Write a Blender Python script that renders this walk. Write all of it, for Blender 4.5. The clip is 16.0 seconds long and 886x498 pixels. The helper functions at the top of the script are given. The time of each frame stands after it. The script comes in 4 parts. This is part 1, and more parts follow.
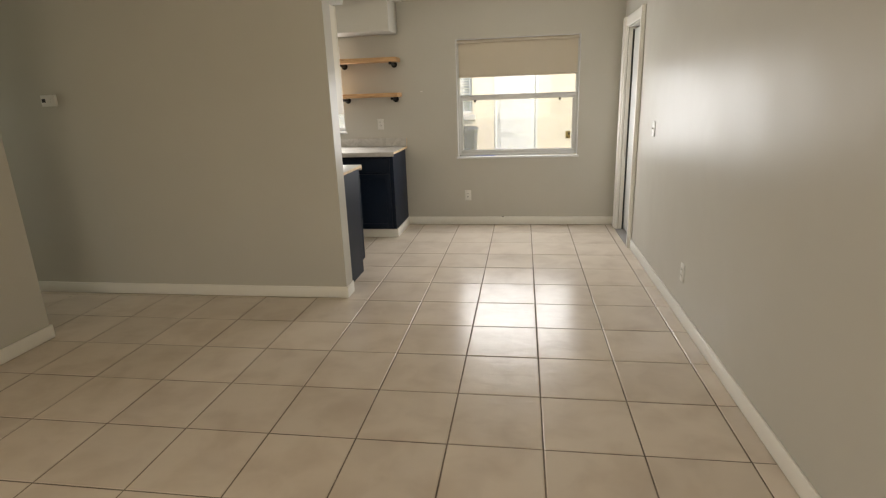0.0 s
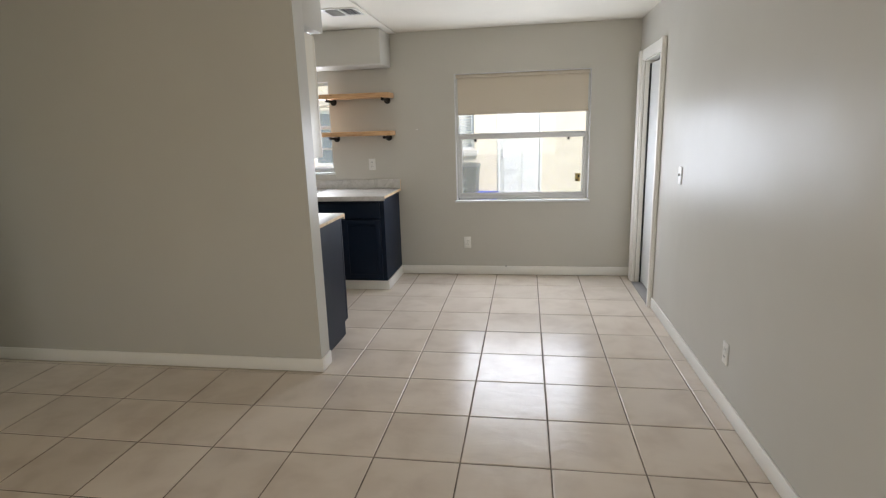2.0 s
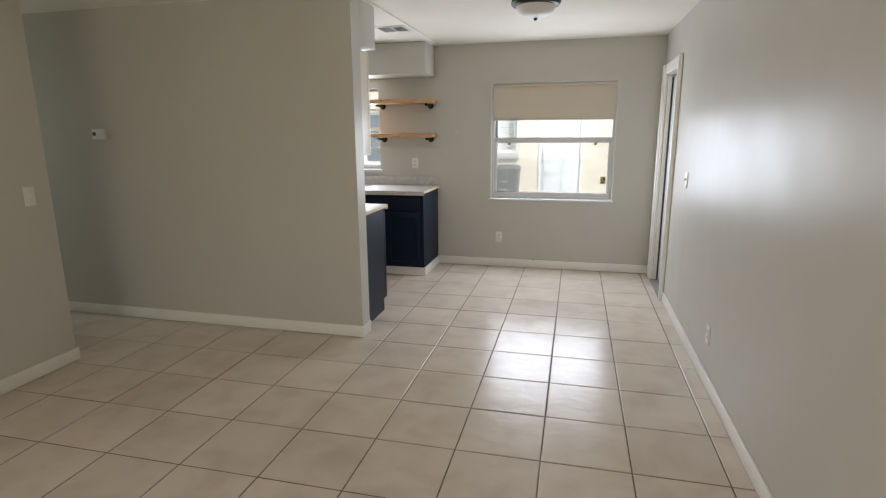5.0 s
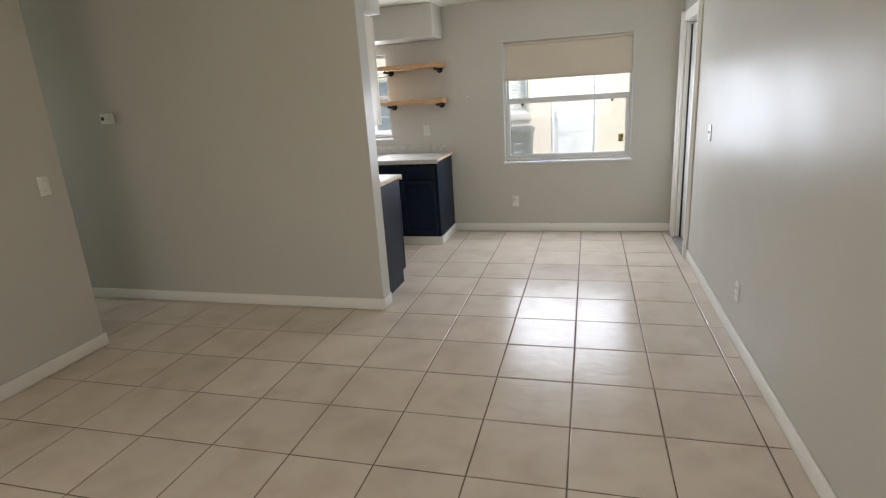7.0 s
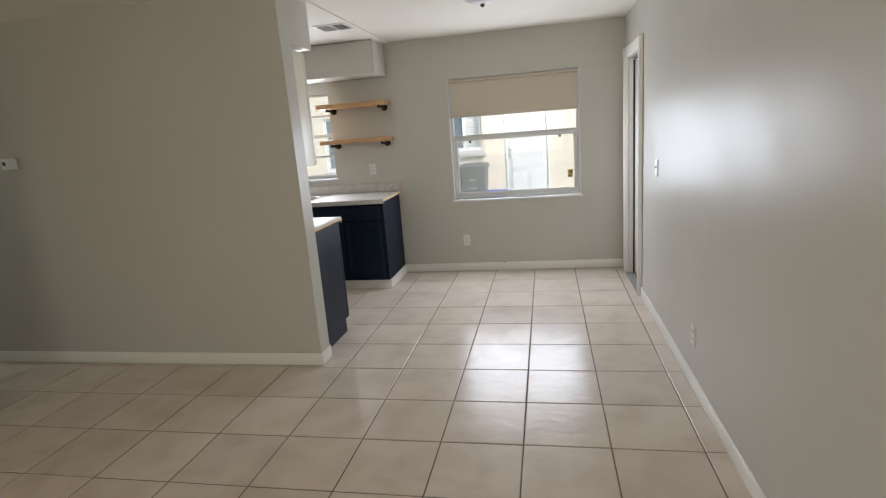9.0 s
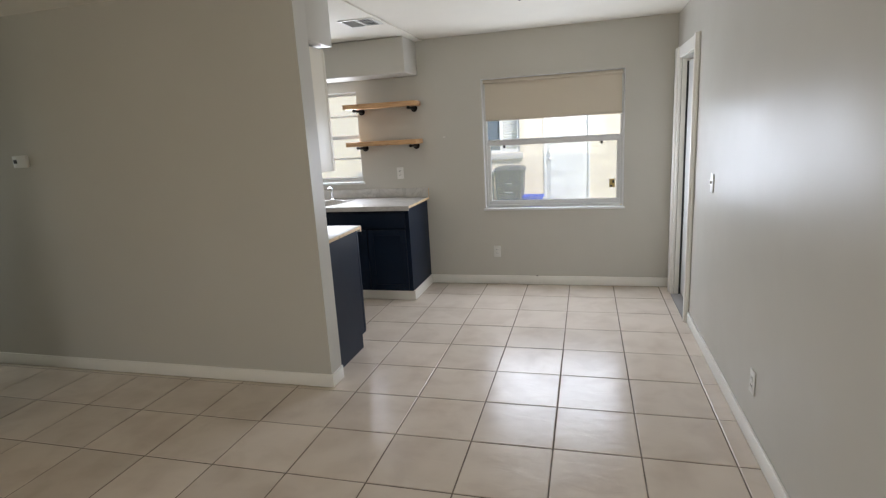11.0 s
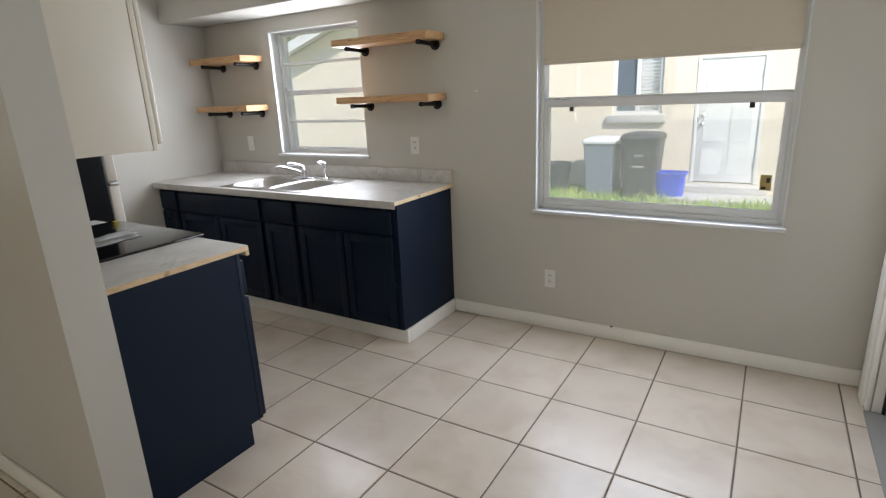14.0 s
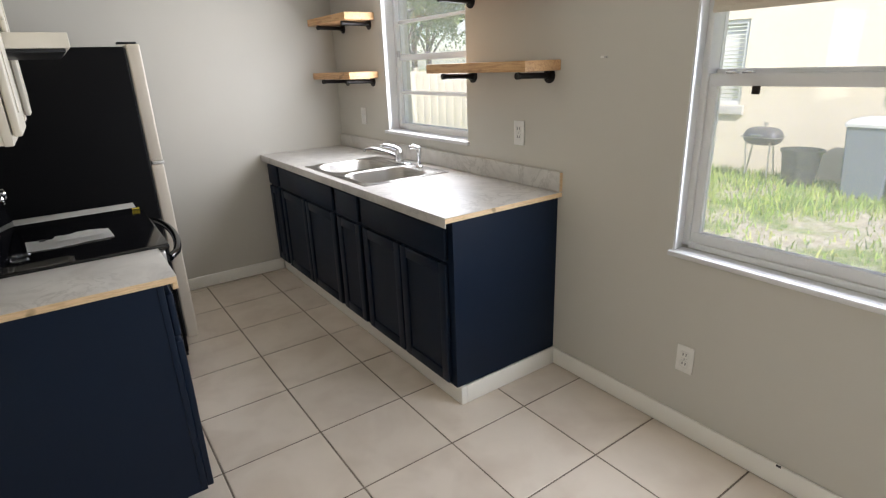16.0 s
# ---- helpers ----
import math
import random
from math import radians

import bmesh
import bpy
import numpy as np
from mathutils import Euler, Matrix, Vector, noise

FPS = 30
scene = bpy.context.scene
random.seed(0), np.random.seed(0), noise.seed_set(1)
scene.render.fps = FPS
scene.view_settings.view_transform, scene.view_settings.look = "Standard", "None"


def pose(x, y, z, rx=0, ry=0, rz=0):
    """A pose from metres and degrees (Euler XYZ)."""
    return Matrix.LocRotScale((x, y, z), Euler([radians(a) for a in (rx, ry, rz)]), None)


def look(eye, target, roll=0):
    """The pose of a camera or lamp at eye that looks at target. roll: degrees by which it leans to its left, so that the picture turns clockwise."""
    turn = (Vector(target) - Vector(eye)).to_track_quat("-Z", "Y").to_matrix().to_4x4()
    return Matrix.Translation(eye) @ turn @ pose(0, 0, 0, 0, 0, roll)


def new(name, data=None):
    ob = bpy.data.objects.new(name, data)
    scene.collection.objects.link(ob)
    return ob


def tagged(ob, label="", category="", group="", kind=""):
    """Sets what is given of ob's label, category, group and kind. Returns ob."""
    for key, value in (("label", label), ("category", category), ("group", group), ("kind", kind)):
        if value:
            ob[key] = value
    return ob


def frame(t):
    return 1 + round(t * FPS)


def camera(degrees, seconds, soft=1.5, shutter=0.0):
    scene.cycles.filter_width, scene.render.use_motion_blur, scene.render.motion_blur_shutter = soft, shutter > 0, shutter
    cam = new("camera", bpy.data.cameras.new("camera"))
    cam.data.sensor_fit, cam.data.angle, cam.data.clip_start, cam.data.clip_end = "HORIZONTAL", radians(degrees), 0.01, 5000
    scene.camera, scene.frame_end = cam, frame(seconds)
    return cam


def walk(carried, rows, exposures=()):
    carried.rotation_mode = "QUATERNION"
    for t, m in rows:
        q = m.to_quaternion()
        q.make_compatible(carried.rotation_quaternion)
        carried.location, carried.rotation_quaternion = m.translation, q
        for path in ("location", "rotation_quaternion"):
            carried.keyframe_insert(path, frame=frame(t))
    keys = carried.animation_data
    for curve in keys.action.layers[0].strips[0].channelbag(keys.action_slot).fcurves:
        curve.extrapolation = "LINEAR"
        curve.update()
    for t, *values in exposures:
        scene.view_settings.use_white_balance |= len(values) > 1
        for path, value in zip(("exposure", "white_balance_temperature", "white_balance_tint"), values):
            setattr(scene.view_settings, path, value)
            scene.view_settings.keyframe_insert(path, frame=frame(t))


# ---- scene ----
cam = camera(79.2, 16.0, soft=1.25)
PATH = [
    (0, (-0.048, 0.090, 1.459), (-0.340, 1.990, 0.908), -2.01),
    (0.5, (-0.245, 0.283, 1.485), (-0.653, 2.148, 0.888), -4.61),
    (1, (-0.226, 0.503, 1.499), (-0.693, 2.404, 1.087), -2.10),
    (1.5, (-0.119, 0.692, 1.518), (-0.505, 2.611, 1.109), -1.07),
    (2, (-0.071, 0.721, 1.508), (-0.375, 2.649, 1.070), -1.70),
    (2.5, (-0.039, 0.516, 1.499), (-0.282, 2.455, 1.075), -1.54),
    (3, (0.018, 0.381, 1.492), (-0.201, 2.319, 1.046), -0.23),
    (3.5, (0.134, 0.321, 1.503), (-0.200, 2.244, 1.064), 1.80),
    (4, (0.156, 0.340, 1.512), (-0.291, 2.245, 1.102), 1.57),
    (4.5, (0.153, 0.236, 1.524), (-0.267, 2.150, 1.122), -0.09),
    (5, (0.146, 0.189, 1.523), (-0.320, 2.086, 1.094), -0.36),
    (7.5, (0.112, 0.302, 1.530), (-0.393, 2.156, 0.975), -4.34),
    (8, (0.157, 0.442, 1.512), (-0.297, 2.328, 1.028), -4.70),
    (8.5, (0.192, 0.517, 1.515), (-0.187, 2.431, 1.078), -4.55),
    (11, (0.204, 0.900, 1.557), (-0.312, 2.785, 1.131), -3.25),
    (11.5, (0.225, 1.199, 1.548), (-0.349, 3.054, 1.068), -4.69),
    (12, (0.328, 1.560, 1.525), (-0.262, 3.397, 0.996), -5.47),
    (12.5, (0.414, 1.930, 1.513), (-0.298, 3.711, 0.947), -4.29),
    (13, (0.389, 2.298, 1.513), (-0.390, 4.046, 0.932), -2.08),
    (13.5, (0.417, 2.698, 1.501), (-0.360, 4.459, 0.957), -1.77),
    (14, (0.445, 3.078, 1.494), (-0.562, 4.715, 0.941), -2.41),
    (14.5, (0.426, 3.465, 1.497), (-0.605, 5.077, 0.915), -1.51),
    (15, (0.495, 3.799, 1.498), (-0.727, 5.258, 0.884), 0.95),
    (15.5, (0.391, 4.067, 1.481), (-1.067, 5.231, 0.761), -0.26),
    (16, (0.339, 4.311, 1.501), (-1.217, 5.387, 0.851), -2.22),
]
EXPOSURES = [(0.0, 0.78, 6900, 12), (0.5, 0.92, 6250, 12), (1.0, 0.92, 6100, 12), (2.5, 0.78, 6050, 13), (5.0, 0.80, 6050, 13), (7.5, 0.84, 6050, 13), (8.5, 0.76, 6050, 13), (11.0, 0.72, 5950, 13), (12.0, 0.63, 6000, 13), (14.0, 0.61, 6000, 12), (15.0, 0.66, 6050, 12), (16.0, 0.84, 6200, 13)]
walk(cam, [(t, look(eye, target, roll)) for t, eye, target, roll in PATH], EXPOSURES)

# ---- light ----
SUN_FROM = Vector((0.75, -0.50, 0.85)).normalized()
sky_world = bpy.data.worlds.new("sky")
scene.world = sky_world
sky_world.use_nodes = True
wn = sky_world.node_tree.nodes
sky = wn.new("ShaderNodeTexSky")
sky.sky_type = "NISHITA"
sky.sun_disc = False
sky.sun_elevation = math.asin(SUN_FROM.z)
sky.sun_rotation = math.atan2(SUN_FROM.x, SUN_FROM.y)
wn["Background"].inputs["Strength"].default_value = 0.14
sky_world.node_tree.links.new(sky.outputs[0], wn["Background"].inputs["Color"])

sun_data = bpy.data.lights.new("sun", "SUN")
sun_data.energy, sun_data.angle, sun_data.color = 5.0, radians(0.6), (1.0, 0.95, 0.88)
sun = new("sun", sun_data)
sun.matrix_world = look(SUN_FROM * 30, (0, 0, 0))


def area_light(name, eye, target, wide, high, watts, colour, spread=180.0):
    d = bpy.data.lights.new(name, "AREA")
    d.shape, d.size, d.size_y, d.energy, d.color, d.spread = "RECTANGLE", wide, high, watts, colour, radians(spread)
    ob = new(name, d)
    ob.matrix_world = look(eye, target)
    return ob


area_light("front_window_daylight", (-0.35, -2.99, 1.42), (-0.35, 3.0, 1.42), 2.1, 1.25, 17.0, (1.0, 0.895, 0.72))
# Side lamp is added fill for the long east wall; no source known there.
area_light("side_window_daylight", (-3.13, -1.2, 1.42), (1.0, -1.2, 1.42), 1.7, 1.25, 15.0, (1.0, 0.905, 0.74))
# Hall lamp is added fill that lifts the dark hallway end.
area_light("hall_window_daylight", (-6.02, 3.35, 1.45), (-3.0, 3.35, 1.45), 0.62, 1.12, 5.0, (0.97, 1.0, 0.88))
area_light("dining_window_daylight", (-0.115, 6.195, 1.225), (-0.115, 3.0, 1.225), 1.25, 0.8, 17.0, (0.91, 0.95, 1.0))
area_light("kitchen_window_daylight", (-2.5125, 6.205, 1.55), (-2.5125, 3.0, 1.55), 0.82, 0.84, 16.0, (0.96, 0.975, 1.0))

# ---- materials ----


def material(name, colour=(0.5, 0.5, 0.5), rough=0.5, metal=0.0):
    m = bpy.data.materials.new(name)
    m.use_nodes = True
    b = m.node_tree.nodes["Principled BSDF"]
    b.inputs["Base Color"].default_value = (*colour, 1)
    b.inputs["Roughness"].default_value = rough
    b.inputs["Metallic"].default_value = metal
    return m


class Nodes:
    """Short hand for wiring one material."""

    def __init__(self, m):
        self.t = m.node_tree
        self.b = self.t.nodes["Principled BSDF"]
        self.pos = self.t.nodes.new("ShaderNodeNewGeometry").outputs["Position"]

    def link(self, a, b):
        self.t.links.new(a, b)

    def noise(self, scale, detail=4.0, rough=0.55, stretch=None, at=None, warp=0.0):
        src = at or self.pos
        if stretch:
            mp = self.t.nodes.new("ShaderNodeMapping")
            mp.inputs["Scale"].default_value = stretch
            self.link(src, mp.inputs["Vector"])
            src = mp.outputs[0]
        n = self.t.nodes.new("ShaderNodeTexNoise")
        n.inputs["Scale"].default_value = scale
        n.inputs["Detail"].default_value = detail
        n.inputs["Roughness"].default_value = rough
        n.inputs["Distortion"].default_value = warp
        self.link(src, n.inputs["Vector"])
        return n.outputs["Fac"]

    def ramp(self, fac, *stops):
        r = self.t.nodes.new("ShaderNodeValToRGB")
        e = r.color_ramp.elements
        while len(e) < len(stops):
            e.new(0.5)
        for el, (p, c) in zip(e, stops):
            el.position, el.color = p, (*c, 1)
        self.link(fac, r.inputs["Fac"])
        return r.outputs["Color"]

    def mix(self, fac, a, b, blend="MIX"):
        x = self.t.nodes.new("ShaderNodeMix")
        x.data_type, x.blend_type = "RGBA", blend
        for sock, v in ((x.inputs[0], fac), (x.inputs[6], a), (x.inputs[7], b)):
            if isinstance(v, (int, float)):
                sock.default_value = v
            elif isinstance(v, tuple):
                sock.default_value = (*v, 1)
            else:
                self.link(v, sock)
        return x.outputs[2]

    def maths(self, op, a, b):
        x = self.t.nodes.new("ShaderNodeMath")
        x.operation = op
        for sock, v in zip(x.inputs, (a, b)):
            if isinstance(v, (int, float)):
                sock.default_value = v
            else:
                self.link(v, sock)
        return x.outputs[0]

    def span(self, fac, lo, hi, a=0.0, b=1.0):
        x = self.t.nodes.new("ShaderNodeMapRange")
        for sock, v in zip(x.inputs[1:5], (lo, hi, a, b)):
            sock.default_value = v
        self.link(fac, x.inputs[0])
        return x.outputs[0]

    def colour(self, sock):
        self.link(sock, self.b.inputs["Base Color"])

    def rough(self, sock):
        self.link(sock, self.b.inputs["Roughness"])

    def bump(self, height, strength=0.2, distance=0.002, after=None):
        x = self.t.nodes.new("ShaderNodeBump")
        x.inputs["Strength"].default_value = strength
        x.inputs["Distance"].default_value = distance
        self.link(height, x.inputs["Height"])
        if after:
            self.link(after, x.inputs["Normal"])
        self.link(x.outputs[0], self.b.inputs["Normal"])
        return x.outputs[0]

    def random(self):
        return self.t.nodes.new("ShaderNodeObjectInfo").outputs["Random"]


def painted(name, colour, rough, peel=0.12, spread=0.04, fine=260.0, sheen=0.03):
    """Rolled paint: roller stipple, faint blotches, uneven sheen."""
    m = material(name, colour, rough)
    n = Nodes(m)
    big = n.noise(1.3, 5.0)
    dark = tuple(c * (1 - spread) for c in colour)
    light = tuple(min(1, c * (1 + spread)) for c in colour)
    n.colour(n.ramp(big, (0.3, dark), (0.7, light)))
    n.rough(n.span(n.noise(3.1, 4.0), 0.3, 0.7, rough - sheen, rough + sheen))
    n.bump(n.noise(fine, 3.0), peel, 0.0012)
    return m




def wall_material():
    """Satin wall paint over drywall that is not quite flat, so that its sheen breaks up."""
    m = painted("greige_wall_paint", (0.57, 0.55, 0.495), 0.37, 0.03, 0.02, 45.0, 0.04)
    n = Nodes(m)
    n.b.inputs["Specular IOR Level"].default_value = 0.105
    wave = n.noise(1.5, 2.0, 0.45, stretch=(1.0, 1.0, 0.75), warp=0.5)
    first = n.bump(wave, 0.4, 0.03)
    roller = n.noise(38.0, 2.0, 0.5, stretch=(1.0, 1.0, 0.35))
    n.bump(roller, 0.03, 0.0012, first)
    return m


WALL = wall_material()
CEIL = painted("ceiling_paint", (0.78, 0.735, 0.64), 0.8, 0.5, 0.03, 70.0)
# Paler than CEIL to carry the kitchen's brighter light; the finer texture is real.
CEIL_K = painted("kitchen_ceiling_lightened", (0.84, 0.80, 0.71), 0.7, 0.35, 0.03, 90.0)
TRIM = painted("white_trim_paint", (0.87, 0.85, 0.79), 0.35, 0.08, 0.05)
DOORWHITE = painted("white_door_paint", (0.72, 0.72, 0.70), 0.4, 0.06, 0.03)
NAVY = painted("navy_cabinet_paint", (0.004, 0.011, 0.027), 0.45, 0.02, 0.10, 60.0)
CREAM = painted("cream_cabinet_paint", (0.74, 0.69, 0.58), 0.4, 0.06, 0.03)
PLATE = material("white_plastic", (0.78, 0.77, 0.73), 0.35)
SLOT = material("dark_slot", (0.03, 0.03, 0.03), 0.6)
BLACKIRON = material("black_iron", (0.018, 0.016, 0.015), 0.5, 0.6)
BRONZE = material("dark_bronze", (0.018, 0.012, 0.009), 0.45, 0.3)
CHROME = material("chrome", (0.75, 0.76, 0.78), 0.12, 1.0)
BLACKGLASS = material("black_ceramic_glass", (0.006, 0.006, 0.007), 0.07)
BLACKPLASTIC = material("black_plastic", (0.012, 0.012, 0.013), 0.35)
ALU = painted("white_aluminium_frame", (0.72, 0.72, 0.71), 0.4, 0.03, 0.03)
SILLWHITE = painted("white_sill", (0.70, 0.70, 0.70), 0.36, 0.04, 0.03)
PAPER = material("white_paper", (0.75, 0.74, 0.72), 0.7)
YELLOW = material("yellow_tag", (0.75, 0.58, 0.02), 0.5)


def tile_material():
    m = material("beige_ceramic_tile", (0.5, 0.43, 0.34), 0.22)
    n = Nodes(m)
    r = n.random()
    cloud = n.noise(4.0, 3.0, 0.5, warp=0.4)
    body = n.ramp(cloud, (0.25, (0.60, 0.51, 0.42)), (0.55, (0.70, 0.615, 0.52)), (0.8, (0.725, 0.64, 0.545)))
    tone = n.span(r, 0.0, 1.0, 0.95, 1.04)
    tint = n.t.nodes.new("ShaderNodeCombineColor")
    for i in range(3):
        n.link(tone, tint.inputs[i])
    body = n.mix(1.0, body, tint.outputs[0], "MULTIPLY")
    n.colour(body)
    n.rough(n.span(n.noise(2.5, 1.0), 0.3, 0.7, 0.235, 0.265))
    n.b.inputs["Specular IOR Level"].default_value = 0.36
    slate = n.noise(6.0, 2.0, 0.45, stretch=(1.0, 1.9, 1.0), warp=0.5)
    n.bump(slate, 0.4, 0.006)
    return m


def grout_material():
    m = material("brown_grout", (0.17, 0.13, 0.095), 0.9)
    n = Nodes(m)
    n.colour(n.ramp(n.noise(9.0, 6.0), (0.3, (0.11, 0.085, 0.065)), (0.7, (0.24, 0.195, 0.15))))
    n.bump(n.noise(400.0, 2.0), 0.4, 0.001)
    return m


def laminate_material():
    m = material("marble_laminate", (0.66, 0.63, 0.58), 0.42)
    n = Nodes(m)
    base = n.ramp(n.noise(5.0, 6.0, 0.6, warp=1.0), (0.3, (0.50, 0.48, 0.45)), (0.65, (0.62, 0.60, 0.565)))
    vein = n.noise(3.2, 7.0, 0.62, warp=2.5)
    line = n.maths("SUBTRACT", 1.0, n.span(n.maths("ABSOLUTE", n.maths("SUBTRACT", vein, 0.5), 0.0), 0.0, 0.035))
    gate = n.span(n.noise(2.3, 3.0), 0.42, 0.62)
    n.colour(n.mix(n.maths("MULTIPLY", n.maths("MULTIPLY", line, gate), 0.5), base, (0.33, 0.31, 0.285)))
    n.bump(n.noise(300.0, 2.0), 0.05, 0.0006)
    n.b.inputs["Specular IOR Level"].default_value = 0.22
    return m


def wood_material(name, pale, dark, along=(1.0, 14.0, 14.0)):
    m = material(name, pale, 0.55)
    n = Nodes(m)
    grain = n.noise(7.0, 6.0, 0.6, stretch=along, warp=0.8)
    streak = n.noise(60.0, 3.0, 0.5, stretch=along)
    c = n.ramp(grain, (0.3, dark), (0.52, pale), (0.75, tuple(min(1, v * 1.12) for v in pale)))
    c = n.mix(n.maths("MULTIPLY", n.span(streak, 0.5, 0.7), 0.35), c, dark)
    knot = n.span(n.noise(9.0, 1.0, stretch=(1.0, 2.0, 2.0)), 0.69, 0.76)
    n.colour(n.mix(n.maths("MULTIPLY", knot, 0.7), c, tuple(v * 0.45 for v in dark)))
    n.bump(streak, 0.15, 0.001)
    return m


def steel_material(name, colour, rough, stretch):
    m = material(name, colour, rough, 1.0)
    n = Nodes(m)
    brush = n.noise(220.0, 3.0, 0.5, stretch=stretch)
    n.rough(n.span(brush, 0.3, 0.7, rough - 0.06, rough + 0.1))
    n.bump(brush, 0.06, 0.0005)
    return m


def glass_material(name, least, most):
    m = bpy.data.materials.new(name)
    m.use_nodes = True
    t = m.node_tree
    t.nodes.clear()
    out = t.nodes.new("ShaderNodeOutputMaterial")
    mixer = t.nodes.new("ShaderNodeMixShader")
    clear, gloss = t.nodes.new("ShaderNodeBsdfTransparent"), t.nodes.new("ShaderNodeBsdfGlossy")
    # Translucent share stands in for glare haze as well as a dirty film.
    haze = t.nodes.new("ShaderNodeBsdfTranslucent")
    haze.inputs["Color"].default_value = (0.8, 0.8, 0.78, 1)
    gloss.inputs["Roughness"].default_value = 0.02
    face = t.nodes.new("ShaderNodeLayerWeight")
    face.inputs["Blend"].default_value = 0.5
    steep = t.nodes.new("ShaderNodeMath")
    steep.operation = "POWER"
    steep.inputs[1].default_value = 5.0
    t.links.new(face.outputs["Facing"], steep.inputs[0])
    fres = t.nodes.new("ShaderNodeMapRange")
    fres.inputs[3].default_value, fres.inputs[4].default_value = 0.03, 0.9
    t.links.new(steep.outputs[0], fres.inputs[0])
    veil = t.nodes.new("ShaderNodeMixShader")
    haze_noise = t.nodes.new("ShaderNodeTexNoise")
    haze_noise.inputs["Scale"].default_value = 2.5
    haze_noise.inputs["Detail"].default_value = 1.5
    rng = t.nodes.new("ShaderNodeMapRange")
    for s, v in zip(rng.inputs[1:5], (0.3, 0.75, least, most)):
        s.default_value = v
    t.links.new(haze_noise.outputs["Fac"], rng.inputs[0])
    t.links.new(rng.outputs[0], veil.inputs[0])
    t.links.new(clear.outputs[0], veil.inputs[1])
    t.links.new(haze.outputs[0], veil.inputs[2])
    t.links.new(fres.outputs[0], mixer.inputs[0])
    t.links.new(veil.outputs[0], mixer.inputs[1])
    t.links.new(gloss.outputs[0], mixer.inputs[2])
    t.links.new(mixer.outputs[0], out.inputs[0])
    return m


def shade_material():
    m = bpy.data.materials.new("roller_shade_fabric")
    m.use_nodes = True
    n = Nodes(m)
    weave = n.noise(500.0, 2.0, stretch=(1.0, 1.0, 0.25))
    n.colour(n.ramp(weave, (0.3, (0.70, 0.63, 0.52)), (0.7, (0.78, 0.71, 0.60))))
    n.b.inputs["Roughness"].default_value = 0.85
    n.bump(weave, 0.2, 0.0006)
    thru = n.t.nodes.new("ShaderNodeBsdfTranslucent")
    thru.inputs["Color"].default_value = (0.70, 0.60, 0.46, 1)
    mixer = n.t.nodes.new("ShaderNodeMixShader")
    mixer.inputs[0].default_value = 0.22
    n.link(n.b.outputs[0], mixer.inputs[1])
    n.link(thru.outputs[0], mixer.inputs[2])
    n.link(mixer.outputs[0], n.t.nodes["Material Output"].inputs[0])
    return m


def frosted_material():
    m = material("frosted_glass", (0.78, 0.77, 0.74), 0.45)
    b = m.node_tree.nodes["Principled BSDF"]
    b.inputs["Subsurface Weight"].default_value = 0.3
    b.inputs["Subsurface Radius"].default_value = (0.05, 0.05, 0.05)
    return m


def ground_material():
    m = material("yard_ground", (0.2, 0.2, 0.1), 0.95)
    n = Nodes(m)
    patch = n.noise(1.1, 5.0, 0.6, warp=0.5)
    soil = n.ramp(n.noise(14.0, 5.0), (0.3, (0.28, 0.24, 0.17)), (0.7, (0.58, 0.53, 0.45)))
    turf = n.ramp(n.noise(30.0, 4.0), (0.3, (0.10, 0.16, 0.03)), (0.7, (0.24, 0.30, 0.07)))
    n.colour(n.mix(n.span(patch, 0.46, 0.56), turf, soil))
    n.bump(n.noise(40.0, 4.0), 0.6, 0.02)
    return m


def grass_material():
    m = material("grass_blades", (0.1, 0.15, 0.03), 0.6)
    n = Nodes(m)
    isl = n.t.nodes.new("ShaderNodeNewGeometry").outputs["Random Per Island"]
    n.colour(n.ramp(isl, (0.1, (0.15, 0.25, 0.03)), (0.6, (0.29, 0.43, 0.06)), (1.0, (0.50, 0.52, 0.15))))
    n.b.inputs["Subsurface Weight"].default_value = 0.0
    return m


def stucco_material():
    """Painted block wall: faint courses under the paint."""
    m = painted("cream_stucco", (0.74, 0.65, 0.51), 0.85, 0.5, 0.05, 60.0)
    n = Nodes(m)
    place = n.t.nodes.new("ShaderNodeNewGeometry")
    cut = n.t.nodes.new("ShaderNodeSeparateXYZ")
    flat = n.t.nodes.new("ShaderNodeCombineXYZ")
    n.link(place.outputs["Position"], cut.inputs[0])
    n.link(cut.outputs[0], flat.inputs[0])
    n.link(cut.outputs[2], flat.inputs[1])
    block = n.t.nodes.new("ShaderNodeTexBrick")
    for key, v in (("Scale", 1.0), ("Mortar Size", 0.006), ("Brick Width", 0.4), ("Row Height", 0.2)):
        block.inputs[key].default_value = v
    block.inputs["Color1"].default_value = (0.75, 0.66, 0.52, 1)
    block.inputs["Color2"].default_value = (0.735, 0.645, 0.51, 1)
    block.inputs["Mortar"].default_value = (0.69, 0.605, 0.47, 1)
    n.link(flat.outputs[0], block.inputs["Vector"])
    n.colour(block.outputs["Color"])
    return m


TILE, GROUT, LAM = tile_material(), grout_material(), laminate_material()
PINE = wood_material("pine_board", (0.60, 0.37, 0.18), (0.40, 0.20, 0.08))
RAWEDGE = wood_material("raw_particle_edge", (0.74, 0.54, 0.32), (0.60, 0.41, 0.22), (3.0, 3.0, 20.0))
STEEL = steel_material("brushed_steel", (0.55, 0.54, 0.52), 0.42, (30.0, 30.0, 1.0))
SINKSTEEL = steel_material("sink_steel", (0.42, 0.405, 0.38), 0.27, (1.0, 20.0, 20.0))
